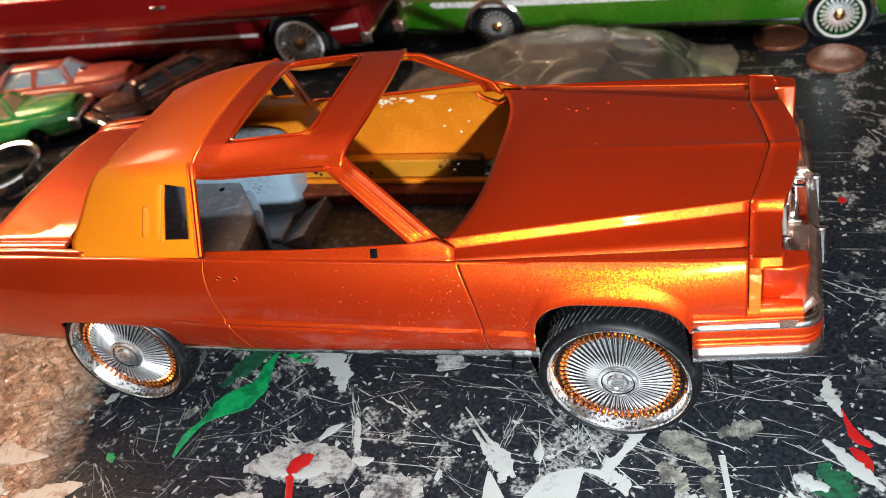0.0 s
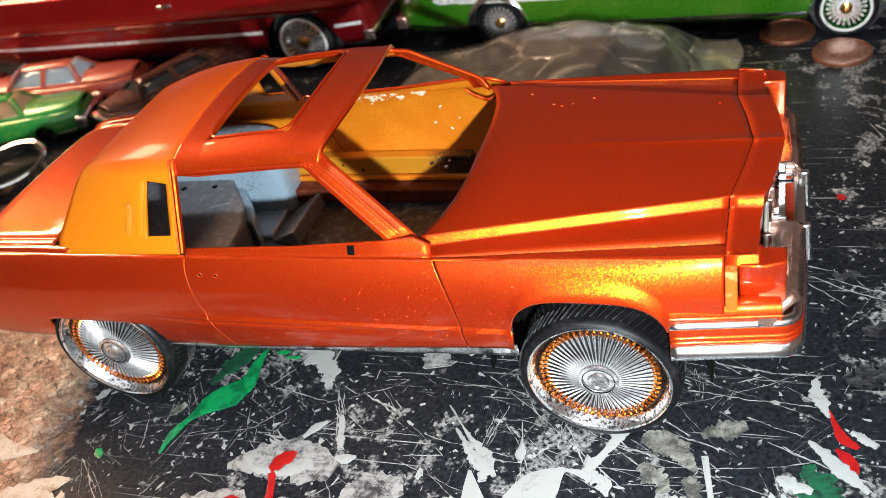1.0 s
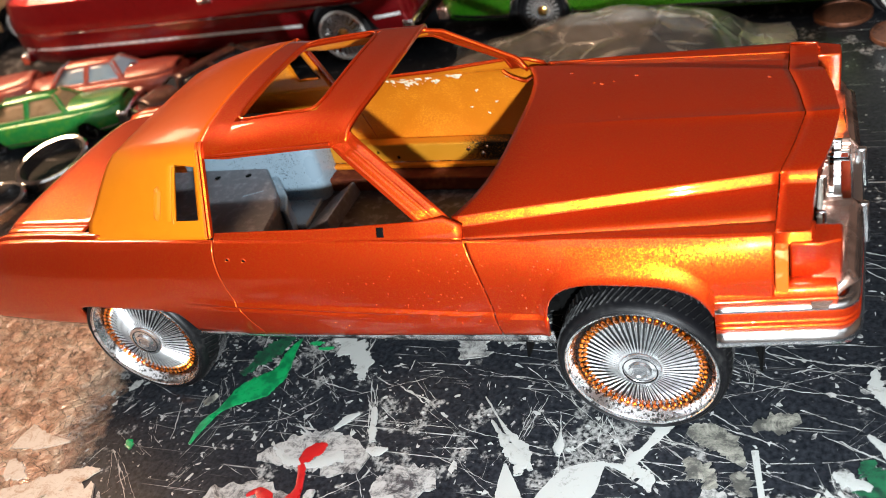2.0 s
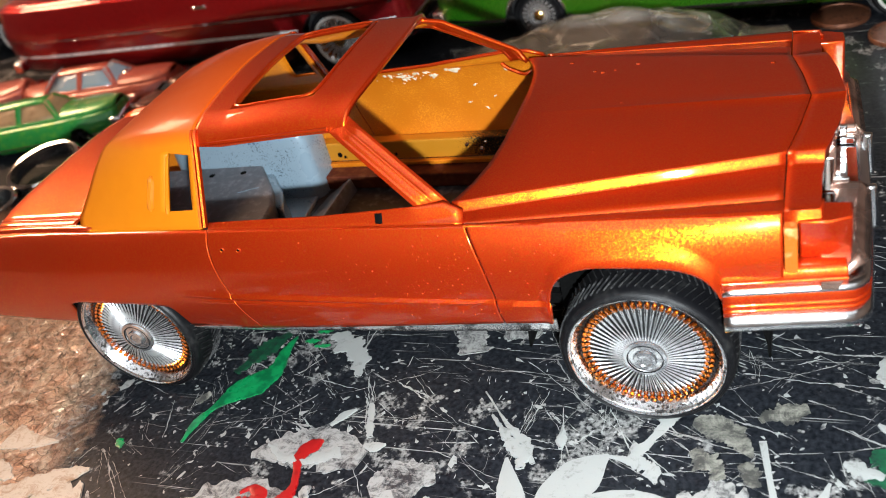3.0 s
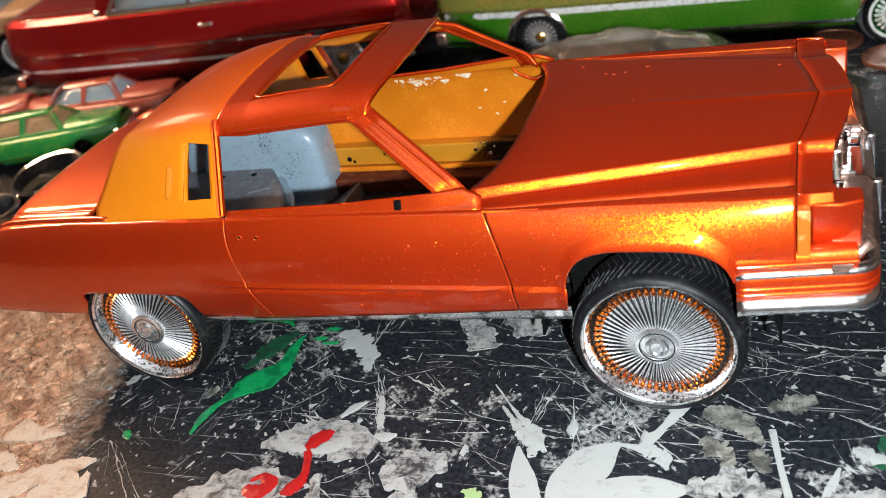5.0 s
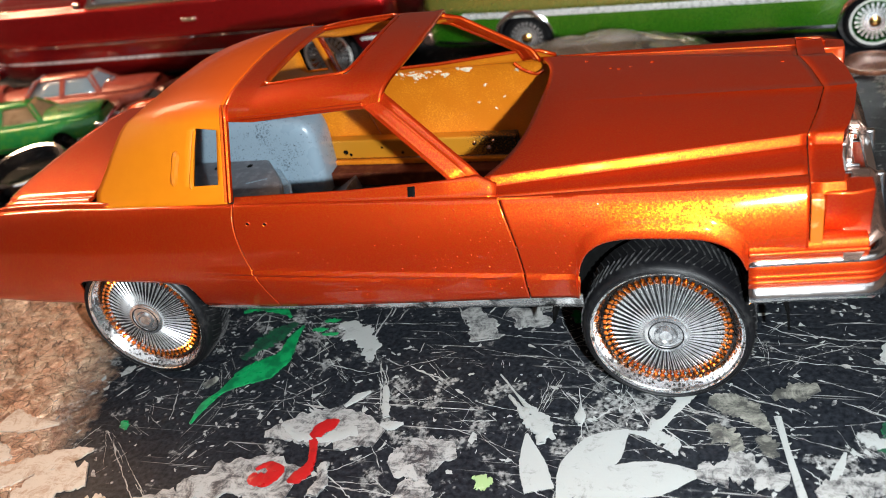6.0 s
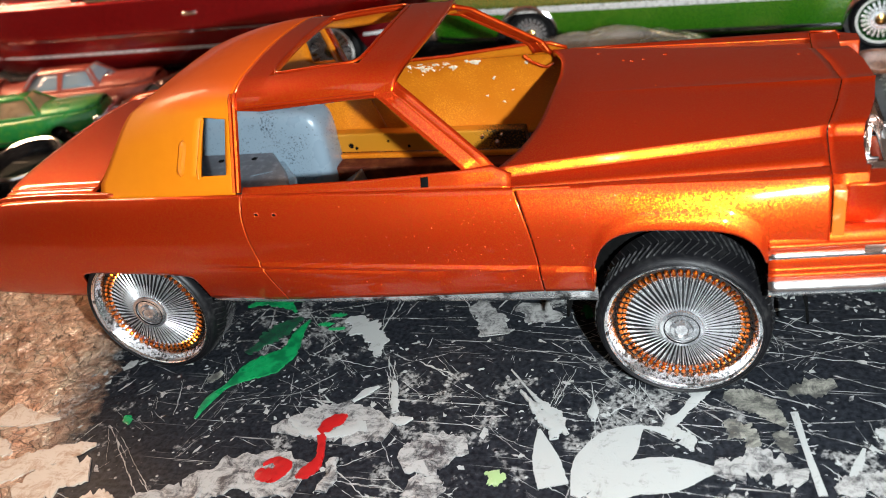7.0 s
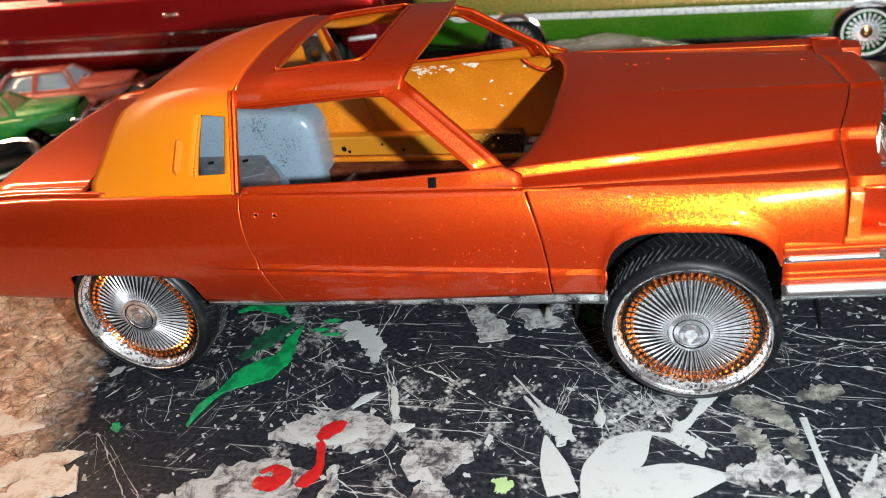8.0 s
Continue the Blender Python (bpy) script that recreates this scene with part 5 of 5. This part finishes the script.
# ---- dried paint on the bench ----
def spill(name, pts, mat, label, lift=0.02, wobble=0.12, seed=1):
    """A run of paint: a ribbon of varying width along a few (x, y, half-width) knots."""
    rnd = random.Random(seed)
    t = list(range(len(pts)))
    fx, fy, fw = (table(t, [p[i] for p in pts]) for i in (0, 1, 2))
    n = 16 * (len(pts) - 1)
    left, right = [], []
    phase = [rnd.uniform(0, 40) for _ in (0, 1)]
    for k in range(n + 1):
        s = k / 16
        d = Vector((fx(s + 0.05) - fx(s - 0.05), fy(s + 0.05) - fy(s - 0.05))).normalized()
        w = max(0.015, fw(s))
        a, b = (w * (1 + wobble * (2.2 * noise.noise((s * 1.9, q, 0)) + 1.3 * noise.noise((s * 5.5, q, 7)) + 0.8 * noise.noise((s * 11.0, q, 3)) + 0.12 * rnd.uniform(-1, 1))) for q in phase)
        left.append((fx(s) - d.y * a, fy(s) + d.x * a))
        right.append((fx(s) + d.y * b, fy(s) - d.x * b))
    bm = bmesh.new()
    low = [bm.verts.new((x, y, 0.0)) for x, y in left + right[::-1]]
    ll = [bm.verts.new((x, y, lift)) for x, y in left]
    rr = [bm.verts.new((x, y, lift)) for x, y in right]
    mm = [bm.verts.new(((a.co.x + b.co.x) / 2, (a.co.y + b.co.y) / 2, lift * 1.5)) for a, b in zip(ll, rr)]
    for k in range(n):
        bm.faces.new((ll[k], mm[k], mm[k + 1], ll[k + 1]))
        bm.faces.new((mm[k], rr[k], rr[k + 1], mm[k + 1]))
    top = ll + rr[::-1]
    for k in range(len(top)):
        bm.faces.new((low[k], low[(k + 1) % len(top)], top[(k + 1) % len(top)], top[k]))
    bmesh.ops.recalc_face_normals(bm, faces=bm.faces)
    ob = part(name, bm, mat, None, "", True)
    return tagged(ob, label, "paint spill")


spill("paint_spill", [(-4.53, -2.15, 0.03), (-4.52, -1.75, 0.08), (-4.46, -1.4, 0.12), (-4.28, -1.02, 0.07), (-3.95, -0.5, 0.3), (-3.55, -0.15, 0.42), (-3.28, 0.3, 0.26), (-3.26, 0.72, 0.17), (-3.3, 1.15, 0.12), (-3.22, 1.6, 0.03)], PAINTGREEN, "dried green enamel paint run on the bench", 0.03, 0.1, 3)
spill("paint_smear", [(-4.35, 0.2, 0.1), (-4.1, 0.7, 0.24), (-3.8, 1.25, 0.26), (-3.5, 1.75, 0.1)], SMEARGREEN, "thin dark green paint smear on the bench", 0.012, 0.4, 2)
spill("paint_spill", [(-5.25, 2.1, 0.05), (-4.75, 2.36, 0.16), (-4.2, 2.3, 0.13), (-3.75, 1.95, 0.05)], PAINTGREEN, "dried green enamel blot under the model car", 0.02, 0.3, 13)
spill("paint_spill", [(-0.9, -1.72, 0.04), (-1.02, -1.84, 0.17), (-1.2, -2.04, 0.2), (-1.26, -2.3, 0.13), (-1.15, -2.66, 0.08), (-1.05, -3.0, 0.09), (-1.09, -3.28, 0.15), (-1.2, -3.46, 0.15), (-1.34, -3.62, 0.05)], PAINTRED, "dried red enamel paint run on the bench", 0.05, 0.12, 4)
spill("paint_spill", [(-2.2, -3.36, 0.05), (-1.98, -3.2, 0.1), (-1.72, -3.36, 0.17), (-1.86, -3.62, 0.19), (-2.12, -3.6, 0.16), (-2.2, -3.48, 0.06)], PAINTRED, "curled dried red paint blot on the bench", 0.05, 0.1, 5)
spill("paint_spill", [(10.74, 0.8, 0.02), (10.84, 0.4, 0.06), (10.98, 0.05, 0.12), (11.26, -0.17, 0.05)], PAINTRED, "dried red enamel paint run on the bench", seed=6)
spill("paint_spill", [(10.84, -0.24, 0.04), (11.0, -0.42, 0.11), (11.14, -0.66, 0.1), (11.16, -0.88, 0.03)], PAINTRED, "small dried red enamel run on the bench", seed=16)
spill("paint_fleck", [(11.2, 8.6, 0.06), (11.32, 8.62, 0.14), (11.42, 8.65, 0.05)], PAINTRED, "small red paint fleck on the bench", seed=7)
spill("paint_fleck", [(2.52, -3.0, 0.03), (2.66, -3.06, 0.13), (2.8, -3.1, 0.18), (2.95, -3.05, 0.04)], PAINTLIME, "pale lime paint fleck on the bench", seed=8, wobble=0.35)
spill("paint_fleck", [(-6.35, -2.25, 0.04), (-6.2, -2.35, 0.11), (-6.1, -2.5, 0.03)], PAINTGREEN, "small green paint fleck on the bench", seed=9, wobble=0.3)
spill("paint_fleck", [(3.7, 2.6, 0.05), (3.8, 2.4, 0.12), (3.85, 2.1, 0.06)], PAINTGREEN, "small green paint fleck on the bench", seed=10, wobble=0.3)
spill("paint_smear", [(10.2, -0.75, 0.06), (10.42, -1.0, 0.26), (10.6, -1.35, 0.3), (10.7, -1.8, 0.12)], SMEARGREEN, "dark green paint smear on the bench", seed=11, wobble=0.5)

FLAKE_LABELS = {"paint_flake": "peeling pale paint flake on the bench", "paint_streak": "thin white paint streak on the bench", "paint_patch": "worn pale paint patch on the bench"}
laid = []


def flake(name, pts, mat, wobble):
    """One flat flake of old paint, each a little higher than the last."""
    laid.append(name)
    return spill(name, pts, mat, FLAKE_LABELS[name], 0.011 + 0.001 * len(laid), wobble, 19 + len(laid))


flake("paint_flake", [(4.35, -3.4, 0.1), (4.6, -2.6, 0.42), (5.0, -1.9, 0.42), (5.42, -1.38, 0.04)], PAINTWHITE, 0.03)
flake("paint_flake", [(4.7, -3.5, 0.2), (5.3, -2.85, 0.42), (6.1, -2.6, 0.42), (6.9, -2.42, 0.05)], PAINTWHITE, 0.03)
flake("paint_flake", [(3.36, -1.7, 0.03), (3.6, -2.4, 0.24), (3.9, -3.2, 0.3)], PAINTWHITE, 0.05)
flake("paint_streak", [(8.28, -0.72, 0.07), (8.45, -1.7, 0.06), (8.68, -2.85, 0.08)], PAINTWHITE, 0.05)
flake("paint_streak", [(9.46, -1.6, 0.03), (9.3, -2.1, 0.08), (9.08, -2.75, 0.06)], PAINTWHITE, 0.1)
flake("paint_streak", [(6.45, -0.2, 0.24), (6.4, -0.5, 0.12), (6.2, -0.9, 0.09), (6.0, -1.2, 0.12), (5.85, -1.4, 0.05)], PAINTWHITE, 0.2)
flake("paint_patch", [(5.45, -1.42, 0.04), (5.9, -1.5, 0.12), (6.25, -1.65, 0.16), (6.4, -2.0, 0.04)], PAINTWHITE, 0.35)
flake("paint_patch", [(6.95, -0.35, 0.1), (7.3, -0.42, 0.3), (7.7, -0.6, 0.28), (7.98, -0.95, 0.14), (8.12, -1.15, 0.04)], PAINTOLIVE, 0.22)
flake("paint_patch", [(7.9, -1.35, 0.06), (8.1, -1.5, 0.2), (8.2, -1.85, 0.1)], PAINTOLIVE, 0.3)
flake("paint_patch", [(7.0, -1.1, 0.1), (7.35, -1.4, 0.22), (7.6, -1.75, 0.1)], PAINTOLIVE, 0.5)
flake("paint_patch", [(1.1, -3.3, 0.1), (1.35, -3.5, 0.42), (1.6, -4.0, 0.4)], PAINTGREY, 0.3)
flake("paint_patch", [(6.8, -2.5, 0.12), (7.45, -2.25, 0.4), (8.05, -2.35, 0.36), (8.35, -2.6, 0.1)], PAINTGREY, 0.4)
flake("paint_patch", [(8.2, -0.2, 0.08), (8.6, 0.05, 0.24), (9.1, 0.2, 0.1)], PAINTOLIVE, 0.4)
flake("paint_patch", [(8.9, -2.7, 0.08), (9.5, -2.45, 0.3), (10.3, -2.3, 0.16)], PAINTGREY, 0.4)
flake("paint_streak", [(2.4, 0.1, 0.02), (3.1, -0.75, 0.04), (3.55, -1.2, 0.16), (3.95, -1.8, 0.04)], PAINTWHITE, 0.4)
flake("paint_patch", [(-2.5, -2.3, 0.1), (-1.6, -2.0, 0.5), (-0.7, -1.95, 0.6), (0.2, -2.15, 0.25)], PAINTGREY, 0.2)
flake("paint_patch", [(0.75, -3.0, 0.25), (1.3, -2.6, 0.55), (2.0, -2.35, 0.2)], PAINTGREY, 0.2)
flake("paint_patch", [(-3.7, -4.2, 0.3), (-2.5, -3.6, 0.6), (-1.2, -3.7, 0.4)], PAINTGREY, 0.25)
flake("paint_patch", [(-2.2, 1.75, 0.1), (-1.6, 1.4, 0.3), (-1.1, 0.9, 0.22), (-0.9, 0.35, 0.12)], PAINTWHITE, 0.4)
flake("paint_streak", [(-0.95, -1.25, 0.03), (-0.75, -0.95, 0.1), (-0.5, -0.72, 0.03)], PAINTWHITE, 0.15)
flake("paint_streak", [(-0.2, -0.5, 0.05), (0.0, -1.1, 0.1), (0.15, -1.5, 0.06)], PAINTWHITE, 0.3)
flake("paint_streak", [(0.1, -1.75, 0.05), (0.35, -1.75, 0.13), (0.6, -1.65, 0.04)], PAINTWHITE, 0.2)
flake("paint_streak", [(10.5, 1.7, 0.03), (10.48, 1.35, 0.12), (10.6, 1.0, 0.14), (10.74, 0.6, 0.04)], PAINTWHITE, 0.35)
flake("paint_streak", [(10.32, -0.1, 0.03), (10.62, -0.4, 0.13), (11.0, -0.85, 0.15), (11.4, -1.25, 0.06)], PAINTWHITE, 0.3)
flake("paint_streak", [(11.15, 0.25, 0.03), (11.35, 0.08, 0.1), (11.6, -0.12, 0.06)], PAINTWHITE, 0.3)
flake("paint_patch", [(9.7, -1.1, 0.05), (9.98, -1.22, 0.14), (10.36, -1.38, 0.05)], PAINTWHITE, 0.4)
flake("paint_patch", [(1.0, 2.5, 0.2), (1.5, 2.0, 0.35), (1.7, 1.3, 0.3)], PAINTGREY, 0.3)
flake("paint_patch", [(2.1, 2.5, 0.15), (2.7, 2.2, 0.35), (3.2, 2.0, 0.1)], PAINTGREY, 0.3)
flake("paint_flake", [(-9.6, -2.5, 0.4), (-8.9, -2.6, 0.26), (-8.0, -2.5, 0.03)], PAINTCREAM, 0.1)
flake("paint_flake", [(-8.9, -4.6, 0.3), (-7.9, -4.0, 0.32), (-7.0, -3.45, 0.22), (-6.5, -3.2, 0.05)], PAINTCREAM, 0.2)
flake("paint_flake", [(-7.5, -4.9, 0.3), (-6.9, -4.3, 0.5), (-6.2, -3.9, 0.3)], PAINTCREAM, 0.3)
flake("paint_flake", [(-6.2, -5.0, 0.2), (-5.5, -4.8, 0.3), (-5.0, -4.7, 0.1)], PAINTCREAM, 0.4)
flake("paint_flake", [(-9.3, -3.3, 0.1), (-8.9, -3.6, 0.22), (-8.5, -3.7, 0.05)], PAINTCREAM, 0.3)
flake("paint_patch", [(-4.6, -4.9, 0.2), (-3.9, -4.5, 0.4), (-3.3, -4.6, 0.3)], PAINTGREY, 0.3)
flake("paint_streak", [(-4.85, -0.9, 0.07), (-4.75, -0.75, 0.09), (-4.65, -0.55, 0.06)], PAINTOLIVE, 0.2)
flake("paint_streak", [(-2.2, -1.95, 0.04), (-1.75, -2.25, 0.12), (-1.2, -2.35, 0.08), (-0.75, -2.2, 0.16), (-0.35, -2.0, 0.1)], PAINTWHITE, 0.5)
flake("paint_streak", [(-0.75, -3.0, 0.1), (-0.62, -3.4, 0.13), (-0.66, -3.9, 0.09)], PAINTGREY, 0.3)
flake("paint_streak", [(2.75, -0.6, 0.03), (3.2, -1.1, 0.1), (3.6, -1.6, 0.22), (3.75, -1.95, 0.1)], PAINTWHITE, 0.4)
flake("paint_streak", [(4.35, -0.75, 0.02), (4.4, -1.1, 0.1), (4.42, -1.35, 0.05)], PAINTWHITE, 0.3)
for at in ((-2.7, 1.46), (-2.5, 1.85), (-2.35, 1.3)):
    spill("paint_fleck", [(at[0] - 0.22, at[1], 0.03), (at[0], at[1] + 0.03, 0.08), (at[0] + 0.2, at[1] + 0.08, 0.02)], PAINTGREEN, "small green paint fleck on the bench", 0.012, 0.5, int(60 + at[0] * 7))

for cx, cy, cr in ((11.6, 1.9, 0.5), (12.5, 2.3, 0.6), (11.9, 3.4, 0.35), (12.9, 4.4, 0.5), (11.3, 5.3, 0.3), (12.4, 6.6, 0.4)):
    spill("paint_patch", [(cx - cr, cy - 0.3 * cr, 0.3 * cr), (cx, cy, 0.6 * cr), (cx + cr, cy + 0.2 * cr, 0.25 * cr)], PAINTDARK, "worn dark grey paint patch on the bench", 0.012, 0.5, int(cx * 10))

# knife scratches and flecks
rnd = random.Random(5)


def scratch(bm, x, y, a, ln, w, z=0.004):
    """A broken, uneven scratch: a ribbon whose width comes and goes."""
    n = max(3, int(ln / 0.07))
    wander, rows, wide = 0.0, [], 1.0
    for i in range(n + 1):
        wander += rnd.gauss(0, 0.02)
        b_ = a + wander + rnd.gauss(0, 0.12)
        wide = 0.6 * wide + 0.4 * rnd.choice((0.0, 0.2, 0.6, 1.0, 2.2))
        ww = w * (wide if 0 < i < n else 0.2)
        ox = rnd.gauss(0, 0.3) * w
        nx, ny = -math.sin(b_), math.cos(b_)
        rows.append(None if wide < 0.22 else (bm.verts.new((x + nx * (ox + ww), y + ny * (ox + ww), z)), bm.verts.new((x + nx * (ox - ww), y + ny * (ox - ww), z))))
        x, y = x + math.cos(b_) * ln / n, y + math.sin(b_) * ln / n
    for p, q in zip(rows, rows[1:]):
        if p and q:
            bm.faces.new((p[0], p[1], q[1], q[0]))


for name, mat, count, lab in (("knife_scratches", PAINTWHITE, 250, "pale knife scratches across the black bench top"), ("fine_scratches", PAINTGREY, 420, "fine grey scratches across the black bench top")):
    bm = bmesh.new()
    for k in range(count):
        x, y = rnd.uniform(-7.5, 14), rnd.triangular(-6, 16, -1)
        if (x > 10.2 and y > -0.9 or y > 9) and rnd.random() < 0.85:
            continue
        a = rnd.choice((-0.5, -0.6, -0.45, 0.9, 1.2, 1.6, 0.1, 2.2)) + rnd.gauss(0, 0.2)
        ln = min(4.0, abs(rnd.gauss(0.0, 1.1)) + 0.15)
        w = rnd.choice((0.005, 0.006, 0.007, 0.009, 0.011, 0.014, 0.022)) * (1.0 if mat is PAINTWHITE else 0.8)
        scratch(bm, x, y, a, ln, w, 0.004 if mat is PAINTWHITE else 0.003)
        if rnd.random() < 0.35:
            for q in range(rnd.randint(1, 4)):
                scratch(bm, x + rnd.gauss(0, 0.15), y + rnd.gauss(0, 0.15), a + rnd.gauss(0, 0.15), ln * rnd.uniform(0.3, 1), w * 0.7, 0.0035)
    for k in range(24):
        a = rnd.choice((-0.55, -0.6, -0.2, 0.05, 0.5)) + rnd.gauss(0, 0.12)
        scratch(bm, rnd.uniform(-5, 11), rnd.uniform(-4.5, 3), a, rnd.uniform(2.2, 5.0), rnd.choice((0.006, 0.009, 0.012)), 0.0045)
    scr = part(name, bm, mat, None, "", False)
    tagged(scr, lab, "scratches", kind="stuff")

for name, mat, count, lab in (("paint_flecks", PAINTWHITE, 1300, "scattered white paint flecks on the black bench top"), ("grey_flecks", PAINTGREY, 1200, "scattered grey paint flecks on the black bench top")):
    bm = bmesh.new()
    for k in range(count):
        if k % 6 == 0:
            cx, cy = rnd.uniform(-8, 14), rnd.triangular(-6, 17, 0)
        x, y = cx + rnd.gauss(0, 0.5), cy + rnd.gauss(0, 0.5)
        r = min(0.3, 0.012 + abs(rnd.gauss(0, 0.045))) * (2.2 if k % 37 == 0 else 1.0)
        a, st = rnd.uniform(0, 3.1), rnd.uniform(0.2, 0.8)
        ring = []
        for i in range(7):
            t = 2 * math.pi * i / 7
            p, q = r * rnd.uniform(0.25, 1.5) * math.cos(t), st * r * rnd.uniform(0.25, 1.5) * math.sin(t)
            ring.append(bm.verts.new((x + p * math.cos(a) - q * math.sin(a), y + p * math.sin(a) + q * math.cos(a), 0.005)))
        tip = bm.verts.new((x, y, 0.012))
        for i in range(7):
            bm.faces.new((ring[i], ring[(i + 1) % 7], tip))
    flk = part(name, bm, mat, None, "", False)
    tagged(flk, lab, "paint flecks", kind="stuff")
